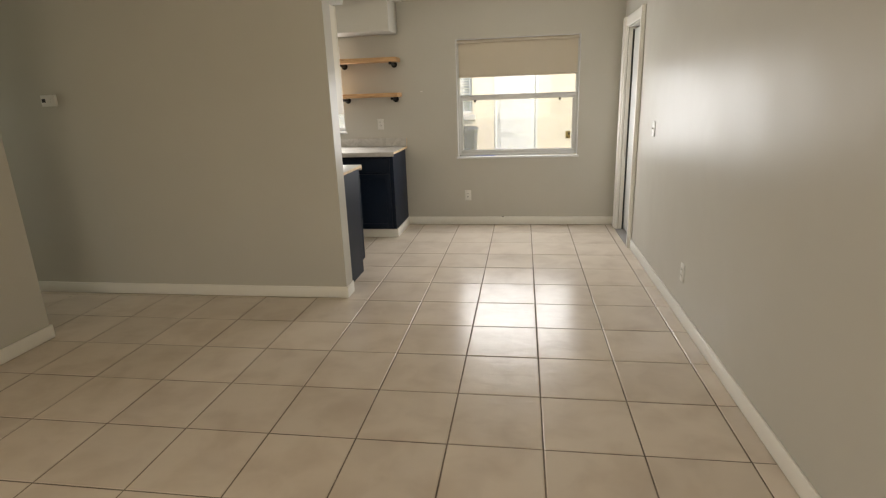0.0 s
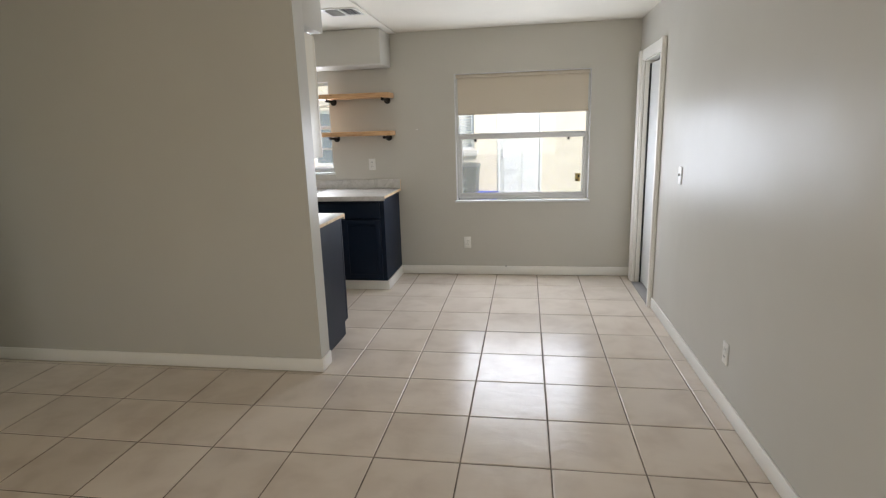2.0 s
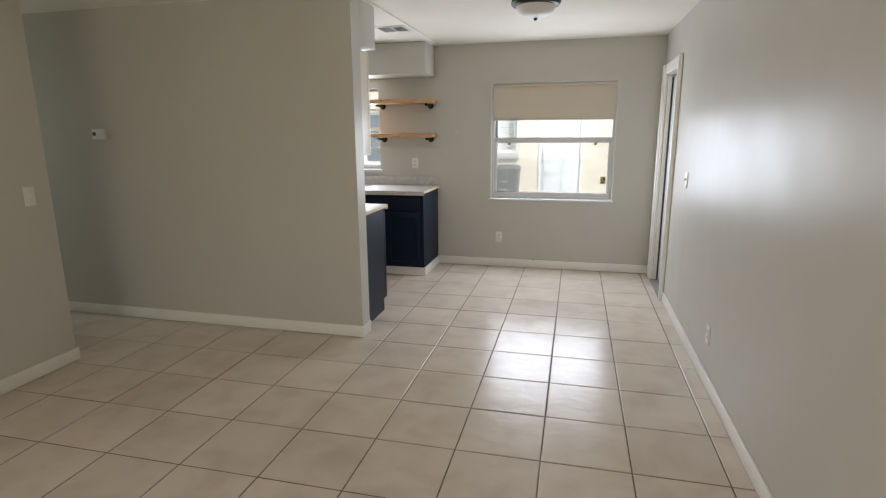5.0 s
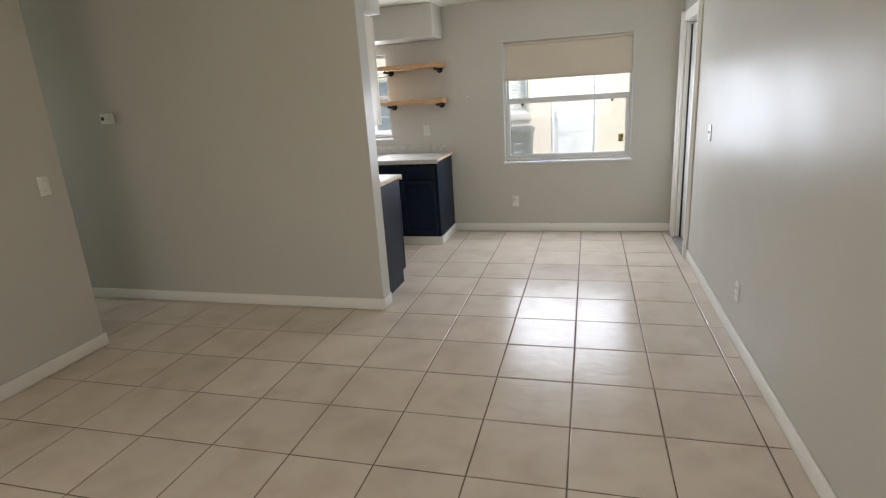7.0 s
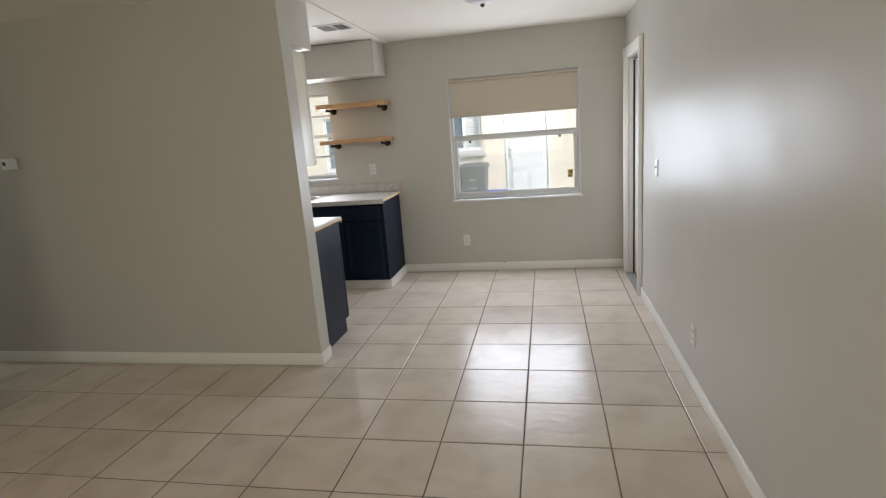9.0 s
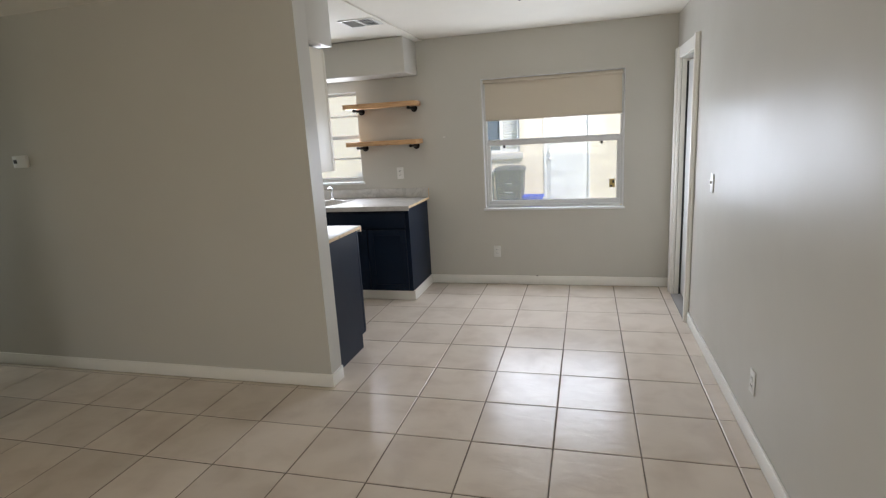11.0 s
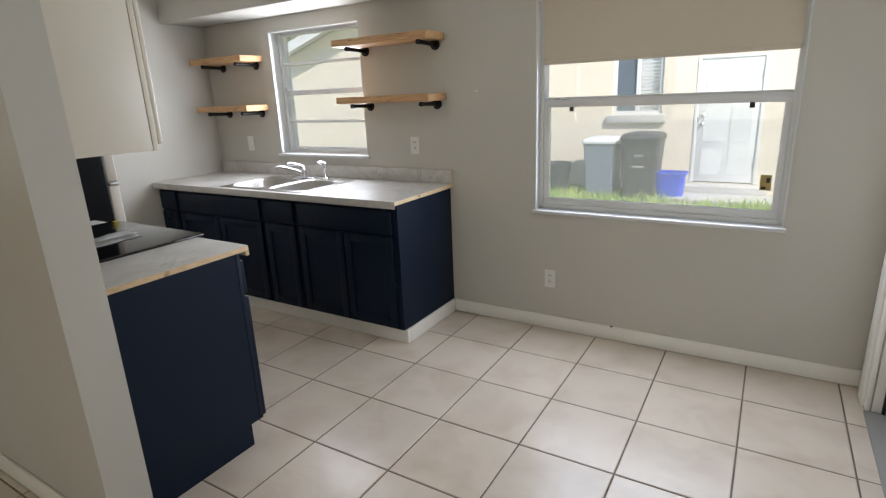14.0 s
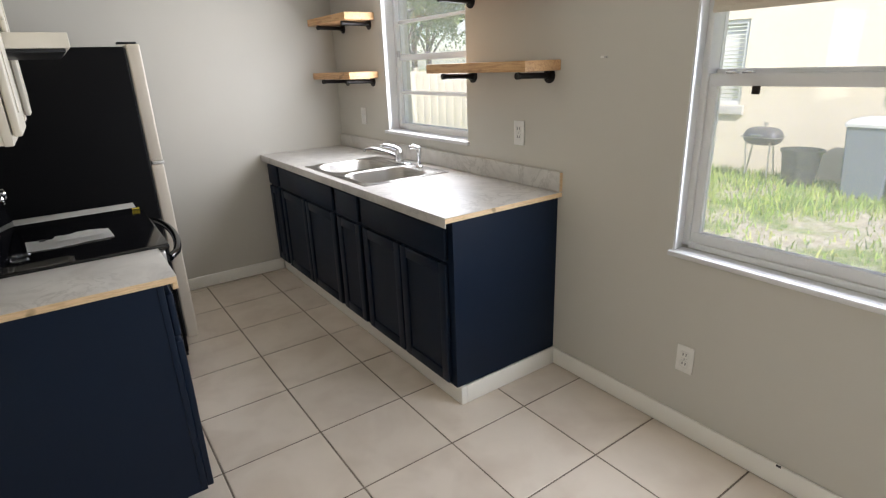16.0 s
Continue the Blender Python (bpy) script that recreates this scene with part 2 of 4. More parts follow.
# Veil amounts paint the glare over each view into its glass.
GLASS, GLASS_K = glass_material("window_glass", 0.05, 0.10), glass_material("hazy_window_glass", 0.2, 0.26)
GLASS_D = glass_material("veiled_window_glass", 0.2, 0.28)
SHADE, FROST = shade_material(), frosted_material()
GROUND, GRASS, STUCCO = ground_material(), grass_material(), stucco_material()
FRIDGEBLACK = painted("black_textured_side", (0.006, 0.006, 0.0065), 0.55, 0.03, 0.1, 120.0)
for _m, _v in ((FRIDGEBLACK, 0.06), (NAVY, 0.22)):
    _m.node_tree.nodes["Principled BSDF"].inputs["Specular IOR Level"].default_value = _v
FRIDGEDOOR = painted("stainless_look_door", (0.62, 0.56, 0.47), 0.38, 0.03, 0.03)
THRESH = painted("grey_threshold", (0.30, 0.29, 0.28), 0.5, 0.2, 0.1)
ROOF = painted("grey_shingle", (0.20, 0.19, 0.18), 0.9, 0.6, 0.2, 40.0)
CONCRETE = painted("pale_concrete", (0.50, 0.48, 0.44), 0.9, 0.5, 0.12, 90.0)
BIN_GREY = painted("grey_bin_plastic", (0.17, 0.205, 0.25), 0.55, 0.1, 0.05)
BIN_BLACK = painted("black_bin_plastic", (0.035, 0.035, 0.04), 0.5, 0.1, 0.08)
BIN_BLUE = painted("blue_tub_plastic", (0.01, 0.06, 0.55), 0.45, 0.05, 0.05)
BIN_DARK = painted("dark_green_tub_plastic", (0.03, 0.035, 0.04), 0.5, 0.1, 0.05)
DARKPANE = material("dark_pane", (0.10, 0.13, 0.16), 0.12)
LEAF = material("tree_leaf", (0.07, 0.11, 0.03), 0.6)
_n = Nodes(LEAF)
_n.colour(_n.ramp(_n.t.nodes.new("ShaderNodeNewGeometry").outputs["Random Per Island"], (0.0, (0.07, 0.11, 0.03)), (1.0, (0.20, 0.26, 0.09))))
BARK = painted("tree_bark", (0.16, 0.12, 0.09), 0.9, 0.6, 0.2, 30.0)

# ---- building helpers ----
ORIGIN = {}


def bm_box(x0, x1, y0, y1, z0, z1, bevel=0.0, segs=2):
    bm = bmesh.new()
    add_box(bm, x0, x1, y0, y1, z0, z1)
    if bevel:
        bmesh.ops.bevel(bm, geom=bm.edges[:], offset=bevel, segments=segs, affect="EDGES", profile=0.5)
    return bm


def add_box(bm, x0, x1, y0, y1, z0, z1):
    v = [bm.verts.new((x, y, z)) for x in (x0, x1) for y in (y0, y1) for z in (z0, z1)]
    for f in ((0, 1, 3, 2), (4, 6, 7, 5), (0, 4, 5, 1), (2, 3, 7, 6), (0, 2, 6, 4), (1, 5, 7, 3)):
        bm.faces.new([v[i] for i in f])


def add_lathe(bm, profile, centre, axis="z", steps=32):
    """Turn (radius, height) pairs about an axis through centre."""
    c = Vector(centre)
    rings = []
    for r, h in profile:
        ring = []
        for k in range(steps):
            a = 2 * math.pi * k / steps
            p = {"z": (r * math.cos(a), r * math.sin(a), h), "y": (r * math.cos(a), h, r * math.sin(a)), "x": (h, r * math.cos(a), r * math.sin(a))}[axis]
            ring.append(bm.verts.new(c + Vector(p)))
        rings.append(ring)
    for a, b in zip(rings, rings[1:]):
        for k in range(steps):
            bm.faces.new((a[k], a[(k + 1) % steps], b[(k + 1) % steps], b[k]))
    for ring in (rings[0], rings[-1]):
        bm.faces.new(ring)


def add_tube(bm, points, radius, steps=12):
    """A round bar along a line of points; radius may be one number or one a point."""
    pts = [Vector(p) for p in points]
    rad = radius if isinstance(radius, (list, tuple)) else [radius] * len(pts)
    rings = []
    for i, p in enumerate(pts):
        d = (pts[min(i + 1, len(pts) - 1)] - pts[max(i - 1, 0)]).normalized()
        side = d.cross(Vector((0, 0, 1)) if abs(d.z) < 0.9 else Vector((1, 0, 0))).normalized()
        up = side.cross(d)
        rings.append([bm.verts.new(p + rad[i] * (math.cos(a) * side + math.sin(a) * up)) for a in (2 * math.pi * k / steps for k in range(steps))])
    for a, b in zip(rings, rings[1:]):
        for k in range(steps):
            bm.faces.new((a[k], a[(k + 1) % steps], b[(k + 1) % steps], b[k]))
    bm.faces.new(rings[0])
    bm.faces.new(rings[-1])


def finish(name, bm, mat, smooth=True):
    bmesh.ops.recalc_face_normals(bm, faces=bm.faces[:])
    me = bpy.data.meshes.new(name)
    bm.to_mesh(me)
    bm.free()
    me.materials.append(mat)
    if smooth:
        me.shade_smooth()
        me.set_sharp_from_angle(angle=radians(38))
    return me


def part(name, bm, mat, parent, label=""):
    """One mesh object under a thing or a part; bm is given in world places."""
    o = ORIGIN[parent]
    bmesh.ops.translate(bm, verts=bm.verts[:], vec=-o)
    ob = new(name, finish(name, bm, mat))
    ob.parent = parent
    ORIGIN[ob] = o
    return tagged(ob, label)


def thing(name, place, label, category, group="", kind=""):
    ob = new(name)
    ob.location = place
    ob.empty_display_size = 0.1
    ORIGIN[ob] = Vector(place)
    return tagged(ob, label, category, group, kind)


def solid(name, bm, mat, label, category, group="", kind=""):
    ob = new(name, finish(name, bm, mat))
    ORIGIN[ob] = Vector((0, 0, 0))
    return tagged(ob, label, category, group, kind)


def structure(name, bm, mat, label, category):
    return solid(name, bm, mat, label, category, kind="structure")


def wall_bm(axis, face, back, lo, hi, z0, z1, holes=()):
    """A wall along x or y between two planes, with openings (lo, hi, bottom, top) cut through and their reveals closed."""
    us = sorted({lo, hi, *[h[0] for h in holes], *[h[1] for h in holes]})
    zs = sorted({z0, z1, *[h[2] for h in holes], *[h[3] for h in holes]})
    bm = bmesh.new()
    cache = {}

    def vert(u, d, z):
        key = (round(u, 5), round(d, 5), round(z, 5))
        if key not in cache:
            cache[key] = bm.verts.new((u, d, z) if axis == "x" else (d, u, z))
        return cache[key]

    def full(i, j):
        if not (0 <= i < len(us) - 1 and 0 <= j < len(zs) - 1):
            return False
        u, z = (us[i] + us[i + 1]) / 2, (zs[j] + zs[j + 1]) / 2
        return not any(h[0] < u < h[1] and h[2] < z < h[3] for h in holes)

    for i in range(len(us) - 1):
        for j in range(len(zs) - 1):
            if not full(i, j):
                continue
            a, b, c, d = us[i], us[i + 1], zs[j], zs[j + 1]
            for p in (face, back):
                bm.faces.new((vert(a, p, c), vert(b, p, c), vert(b, p, d), vert(a, p, d)))
            for di, dj, e in ((-1, 0, ((a, c), (a, d))), (1, 0, ((b, c), (b, d))), (0, -1, ((a, c), (b, c))), (0, 1, ((a, d), (b, d)))):
                if not full(i + di, j + dj):
                    (u1, w1), (u2, w2) = e
                    bm.faces.new((vert(u1, face, w1), vert(u2, face, w2), vert(u2, back, w2), vert(u1, back, w1)))
    return bm


# ---- the rooms ----
YB, XR, XE, XL = 6.175, 0.975, -3.72, -3.125   # dining wall, door wall, kitchen end wall, living room wall
YP, YK, XC = 3.763, 3.907, -1.36                 # partition's two faces and its free end
H = 2.44
WIN = (-0.775, 0.545, 0.765, 2.03)
KWIN = (-2.96, -2.065, 1.075, 2.01)
DOORWAY = (5.25, 5.93, 0.0, 2.04)
FRONTWIN = (-1.45, 0.75, 0.75, 2.1)

structure("wall_north", wall_bm("x", YB, YB + 0.2, XE - 0.15, XR + 0.2, -0.4, H + 0.1, (WIN, KWIN)), WALL, "greige painted wall with two windows", "wall")
structure("wall_east", wall_bm("y", XR, XR + 0.2, -3.2, YB, -0.4, H + 0.1, (DOORWAY,)), WALL, "satin greige painted long wall with a doorway", "wall")
structure("wall_kitchen_end", wall_bm("y", XE, XE - 0.15, YK, YB, -0.01, H), WALL, "greige painted kitchen end wall", "wall")
structure("wall_partition", wall_bm("x", YP, YK, -6.0, XC, 0.0, H), WALL, "greige painted partition wall beside the kitchen", "wall")
structure("wall_west", wall_bm("y", XL, XL - 0.12, -3.0, 2.935, 0.0, H, ((-2.1, -0.3, 0.75, 2.1),)), WALL, "greige painted living room wall ending at a hallway", "wall")
structure("wall_hall", wall_bm("x", 2.815, 2.935, -6.0, XL - 0.12, 0.0, H), WALL, "greige painted hallway wall", "wall")
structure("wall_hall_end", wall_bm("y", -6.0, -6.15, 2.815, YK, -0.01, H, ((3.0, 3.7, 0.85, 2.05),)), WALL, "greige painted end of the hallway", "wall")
structure("wall_south", wall_bm("x", -3.0, -3.2, XL - 0.12, XR, -0.4, H, (FRONTWIN,)), WALL, "greige painted front wall with a wide window", "wall")
structure("ceiling", bm_box(-6.2, XR - 0.001, -3.0, YB - 0.001, H, H + 0.1), CEIL, "off-white textured ceiling", "ceiling")
structure("ceiling_kitchen", bm_box(XE, -1.335, YK, YB - 0.002, H - 0.012, H - 0.001, 0.003), CEIL_K, "smoother kitchen ceiling panel, lightened for the kitchen's brighter light", "ceiling")
# Out of view; added so that the sun stays off the rooms.
structure("roof_slab", bm_box(-6.8, 1.75, -3.8, 6.7, H + 0.11, H + 0.3, 0.02), ROOF, "unseen grey roof slab with a small overhang, added to block the sun", "roof")
structure("trim_soffit_sink", bm_box(XE, -1.40, 5.79, YB - 0.001, 2.11, H - 0.013, 0.012, 3), WALL, "painted soffit above the sink wall", "soffit")
structure("trim_soffit_range", bm_box(XE, XC - 0.001, YK + 0.001, 4.22, 2.125, H - 0.013, 0.004), WALL, "painted soffit above the upper cabinets", "soffit")


def baseboard(x0, x1, y0, y1):
    bm = bm_box(x0, x1, y0, y1, 0.004, 0.092, 0.003)
    return structure("baseboard", bm, TRIM, "white painted wooden baseboard", "baseboard")


T = 0.013
baseboard(-1.367, XR - T - 0.001, YB - T, YB - 0.001)
baseboard(XR - T, XR - 0.001, -3.0, 5.175)
baseboard(-6.0, XC + T, YP - T, YP - 0.001)
baseboard(XC + 0.001, XC + T, YP, YK - 0.002)
baseboard(XL + 0.001, XL + T, -3.0, 2.935 + T)
baseboard(XL - 0.12, XL, 2.936, 2.935 + T)
baseboard(XE + 0.001, XE + T, 4.0, 5.56)

# doorway in the door wall
door = thing("door_1", (XR + 0.1, 5.59, 0), "white painted door standing closed in its frame", "door", kind="structure")
part("slab", bm_box(XR + 0.05, XR + 0.094, 5.262, 5.905, 0.03, 2.02, 0.003), DOORWHITE, door)
part("jamb", bm_box(XR + 0.002, XR + 0.19, 5.922, 5.93, 0.0, 2.04, 0.002), TRIM, door)
part("jamb", bm_box(XR + 0.002, XR + 0.19, 5.25, 5.258, 0.0, 2.04, 0.002), TRIM, door)
# Black sheet behind the slab, so that the gap reads as deep shade.
part("stop", bm_box(XR + 0.096, XR + 0.13, 5.258, 5.922, 0.0, 2.04), BLACKPLASTIC, door, "black sheet that keeps the door's shadow gap dark")
# Black strip drawn where the gap beside the slab is only in shadow.
part("weather_strip", bm_box(XR + 0.036, XR + 0.0495, 5.906, 5.9215, 0.013, 2.02, 0.003), BLACKPLASTIC, door, "black strip standing in for the shadow gap beside the door")


def casing(name, y0, y1, z0, z1, upright=True):
    bm = bm_box(XR - 0.022, XR - 0.001, y0, y1, z0, z1, 0.006, 3)
    if upright:
        m = bm_box(XR - 0.036, XR - 0.02, y0 + 0.035 if y0 > 5.6 else y0 + 0.01, y1 - 0.01, z0 + 0.001, z1 - 0.001, 0.006, 3)
        tmp = bpy.data.meshes.new("profile")
        m.to_mesh(tmp)
        m.free()
        bm.from_mesh(tmp)
        bpy.data.meshes.remove(tmp)
    return part(name, bm, TRIM, door)


casing("casing", 5.935, 6.085, 0.001, 2.14)
casing("casing", 5.18, 5.245, 0.001, 2.14)
casing("head_casing", 5.246, 5.934, 2.05, 2.14, False)
part("threshold", bm_box(XR - 0.028, XR + 0.19, 5.259, 5.921, -0.02, 0.012, 0.004), THRESH, door, "worn grey threshold")

# ---- windows ----


def frame_bar(parent, name, x0, x1, y0, y1, z0, z1, mat=None, label=""):
    return part(name, bm_box(x0, x1, y0, y1, z0, z1, 0.003), mat or ALU, parent, label)


def pane(parent, x0, x1, y, z0, z1, mat=None):
    ob = part("pane", bm_box(x0, x1, y - 0.002, y + 0.002, z0, z1), mat or GLASS, parent)
    ob.visible_shadow = False
    return ob


def window_dining():
    x0, x1, z0, z1 = WIN
    w = thing("window_1", (0, YB + 0.1, z0), "white aluminium single-hung window, closed, with a pale sill", "window", kind="structure")
    ya, yb = YB + 0.055, YB + 0.15
    f = 0.030
    frame_bar(w, "frame", x0 + 0.001, x0 + f, ya, yb, z0 + 0.03, z1 - 0.001)
    frame_bar(w, "frame", x1 - f, x1 - 0.001, ya, yb, z0 + 0.03, z1 - 0.001)
    frame_bar(w, "frame", x0 + f, x1 - f, ya, yb, z1 - f, z1 - 0.001)
    frame_bar(w, "frame", x0 + f, x1 - f, ya, yb, z0 + 0.022, z0 + 0.045)
    # fixed upper sash, set outward, and the lower sash in front of it
    zm = 1.425
    yu, yl = YB + 0.125, YB + 0.085
    frame_bar(w, "sash_rail", x0 + f, x1 - f, yu - 0.016, yu + 0.016, zm - 0.012, zm + 0.026)
    pane(w, x0 + f, x1 - f, yu, zm + 0.02, z1 - f)
    s = 0.032
    frame_bar(w, "sash_rail", x0 + f, x1 - f, yl - 0.018, yl + 0.018, zm - 0.03, zm + 0.012)
    frame_bar(w, "sash_rail", x0 + f, x1 - f, yl - 0.018, yl + 0.018, z0 + 0.045, z0 + 0.085)
    frame_bar(w, "sash_stile", x0 + f, x0 + f + s, yl - 0.018, yl + 0.018, z0 + 0.085, zm - 0.03)
    frame_bar(w, "sash_stile", x1 - f - s, x1 - f, yl - 0.018, yl + 0.018, z0 + 0.085, zm - 0.03)
    pane(w, x0 + f + s - 0.005, x1 - f - s + 0.005, yl, z0 + 0.08, zm - 0.025, GLASS_D)
    for x in (x0 + 0.2, x1 - 0.2):
        part("latch", bm_box(x - 0.012, x + 0.012, yl - 0.032, yl - 0.018, zm - 0.055, zm - 0.028, 0.003), BRONZE, w, "small dark latch")
    for x in (x0 + 0.11, x0 + 0.165):
        part("clip", bm_box(x - 0.018, x + 0.018, yl - 0.03, yl - 0.004, zm + 0.012, zm + 0.02, 0.002), CHROME, w, "small metal sash lock")
    part("sill", bm_box(x0 - 0.012, x1 + 0.012, YB - 0.016, YB + 0.055, z0 - 0.004, z0 + 0.018, 0.005, 3), SILLWHITE, w, "smooth white sill")
    part("reveal", wall_bm("x", YB + 0.002, YB + 0.054, x0 + 0.0005, x1 - 0.0005, z0 + 0.02, z1 - 0.0005, ((x0 + 0.008, x1 - 0.008, z0 + 0.0201, z1 - 0.008),)), SILLWHITE, w)
    st = solid("sticker", bm_box(0.418, 0.468, yl - 0.0045, yl - 0.0028, 0.955, 1.035, 0.0004), material("gold_sticker", (0.42, 0.31, 0.10), 0.5), "small gold and black sticker on the window pane", "sticker")
    part("print", bm_box(0.445, 0.462, yl - 0.0056, yl - 0.0049, 0.995, 1.02), SLOT, st)
    part("print", bm_box(0.424, 0.446, yl - 0.0056, yl - 0.0049, 0.96, 0.975), SLOT, st)

    sh = thing("roller_shade", (0, YB + 0.03, 1.6), "cream fabric roller shade, pulled partly down over the window", "shade")
    bm = bmesh.new()
    add_tube(bm, [(x0 + 0.02, YB + 0.032, z1 - 0.027), (x1 - 0.02, YB + 0.032, z1 - 0.027)], 0.018, 16)
    part("tube", bm, SHADE, sh)
    bm = bm_box(x0 + 0.03, x1 - 0.025, YB + 0.043, YB + 0.047, 1.655, z1 - 0.028)
    part("fabric", bm, SHADE, sh)
    part("hem_bar", bm_box(x0 + 0.028, x1 - 0.023, YB + 0.04, YB + 0.05, 1.635, 1.657, 0.004, 3), SHADE, sh)
    part("bracket", bm_box(x0 + 0.009, x0 + 0.018, YB + 0.01, YB + 0.053, z1 - 0.05, z1 - 0.009, 0.002), PLATE, sh, "white plastic bracket")
    part("bracket", bm_box(x1 - 0.018, x1 - 0.009, YB + 0.01, YB + 0.053, z1 - 0.05, z1 - 0.009, 0.002), PLATE, sh, "white plastic bracket")


def window_kitchen():
    x0, x1, z0, z1 = KWIN
    w = thing("window_2", (-2.5, YB + 0.1, z0), "white aluminium kitchen window in four panes, closed", "window", kind="structure")
    ya, yb, f = YB + 0.085, YB + 0.15, 0.034
    frame_bar(w, "frame", x0 + 0.001, x0 + f, ya, yb, z0 + 0.02, z1 - 0.001)
    frame_bar(w, "frame", x1 - f, x1 - 0.001, ya, yb, z0 + 0.02, z1 - 0.001)
    frame_bar(w, "frame", x0 + f, x1 - f, ya, yb, z1 - 0.03, z1 - 0.001)
    frame_bar(w, "frame", x0 + f, x1 - f, ya, yb, z0 + 0.018, z0 + 0.055)
    y = YB + 0.115
    for z, h in ((1.772, 0.010), (1.555, 0.018), (1.333, 0.010)):
        frame_bar(w, "bar", x0 + f, x1 - f, y - 0.014, y + 0.014, z - h, z + h)
    edges = [z0 + 0.05, 1.333, 1.555, 1.772, z1 - 0.025]
    for a, b in zip(edges, edges[1:]):
        pane(w, x0 + f, x1 - f, y, a + 0.005, b - 0.005, GLASS_K)
    part("latch", bm_box(x0 + 0.034, x0 + 0.05, YB + 0.08, YB + 0.1, 1.56, 1.6, 0.003), STEEL, w, "metal latch")
    part("sill", bm_box(x0 - 0.02, x1 + 0.015, YB - 0.022, YB + 0.085, z0 - 0.006, z0 + 0.015, 0.004), SILLWHITE, w, "smooth white sill")
    part("reveal", wall_bm("x", YB + 0.002, YB + 0.084, x0 + 0.0005, x1 - 0.0005, z0 + 0.017, z1 - 0.0005, ((x0 + 0.008, x1 - 0.008, z0 + 0.0171, z1 - 0.008),)), SILLWHITE, w)


window_dining()
window_kitchen()

fw = thing("window_3", (-0.35, -3.1, 0.75), "wide white-framed front window", "window", kind="structure")
for a, b, c, d in ((-1.45, -1.41, 0.75, 2.1), (0.71, 0.75, 0.75, 2.1), (-1.41, 0.71, 0.75, 0.79), (-1.41, 0.71, 2.06, 2.1), (-0.37, -0.33, 0.79, 2.06)):
    part("frame", bm_box(a + 0.001, b - 0.001, -3.14, -3.08, c + 0.001, d - 0.001, 0.003), ALU, fw)
pane(fw, -1.41, -0.37, -3.11, 0.79, 2.06)
pane(fw, -0.33, 0.71, -3.11, 0.79, 2.06)



def added_window(name, face, y0, y1, z0, z1, label):
    """A plain framed window added for a fill lamp, along y; face is the room side."""
    w = thing(name, (face - 0.06, (y0 + y1) / 2, z0), label, "window", kind="structure")
    xa, xb = face - 0.1, face - 0.05
    for a, b, c, d in ((y0, y0 + 0.035, z0, z1), (y1 - 0.035, y1, z0, z1), (y0 + 0.035, y1 - 0.035, z0, z0 + 0.035), (y0 + 0.035, y1 - 0.035, z1 - 0.035, z1)):
        part("frame", bm_box(xa, xb, a + 0.001, b - 0.001, c + 0.001, d - 0.001, 0.003), ALU, w)
    ob = part("pane", bm_box(face - 0.077, face - 0.073, y0 + 0.03, y1 - 0.03, z0 + 0.03, z1 - 0.03), GLASS, w)
    ob.visible_shadow = False


# Out of view: added only to give the side fill lamp an opening.
added_window("added_window_west", XL, -2.1, -0.3, 0.75, 2.1, "unseen white-framed window added for the side fill lamp")
# Invented hallway opening round the hall fill lamp, never in view.
added_window("added_window_hall", -6.0, 3.0, 3.7, 0.85, 2.05, "small unseen window added for the hall fill lamp")

# ---- kitchen, sink side ----
CT = 0.918          # worktop height


def shaker(parent, name, x0, x1, z0, z1, front, back, face):
    """A framed door or a drawer front on a face along x; the panel is set back."""
    s = 0.052 if name == "door" else 0.0
    sign = -1 if front < back else 1
    bm = bmesh.new()
    if s:
        for a, b, c, d in ((x0, x0 + s, z0, z1), (x1 - s, x1, z0, z1), (x0 + s, x1 - s, z0, z0 + s), (x0 + s, x1 - s, z1 - s, z1)):
            t = bm_box(a, b, min(front, back), max(front, back), c, d, 0.003, 2)
            tmp = bpy.data.meshes.new("t")
            t.to_mesh(tmp)
            t.free()
            bm.from_mesh(tmp)
            bpy.data.meshes.remove(tmp)
        ob = part(name, bm, NAVY, parent)
        set_back = front - sign * 0.010
        part("panel", bm_box(x0 + s - 0.004, x1 - s + 0.004, min(set_back, back), max(set_back, back), z0 + s - 0.004, z1 - s + 0.004), NAVY, ob)
    else:
        bm.free()
        bm = bm_box(x0, x1, min(front, back), max(front, back), z0, z1, 0.006, 3)
        ob = part(name, bm, NAVY, parent)
    return ob


FY, FD = 5.552, 5.531      # face frame and door front of the sink run


def base_unit(x0, x1, doors, drawer, label, top=0.893):
    c = thing("base_cabinet", ((x0 + x1) / 2, 5.86, 0.095), label, "cabinet", "sink wall base cabinets")
    part("body", wall_bm("y", x0 + 0.0005, x1 - 0.0005, FY, YB - 0.002, 0.095, top), NAVY, c)
    if top < 0.89:
        part("face_frame", bm_box(x0 + 0.0005, x1 - 0.0005, FY, FY + 0.012, top + 0.0005, 0.893), NAVY, c)
    shaker(c, "drawer_front", drawer[0], drawer[1], 0.708, 0.852, FD, FY - 0.0005, 0)
    for a, b in doors:
        shaker(c, "door", a, b, 0.108, 0.690, FD, FY - 0.0005, 0)
    return c


base_unit(-3.715, -3.485, [(-3.70, -3.50)], (-3.70, -3.50), "narrow navy shaker base cabinet with one door and a drawer")
base_unit(-3.485, -2.53, [(-3.46, -3.012), (-3.0, -2.552)], (-3.46, -2.552), "navy shaker sink cabinet with two doors below a false front", 0.70)
base_unit(-2.53, -2.205, [(-2.508, -2.226)], (-2.508, -2.226), "narrow navy shaker base cabinet beside the sink", 0.70)
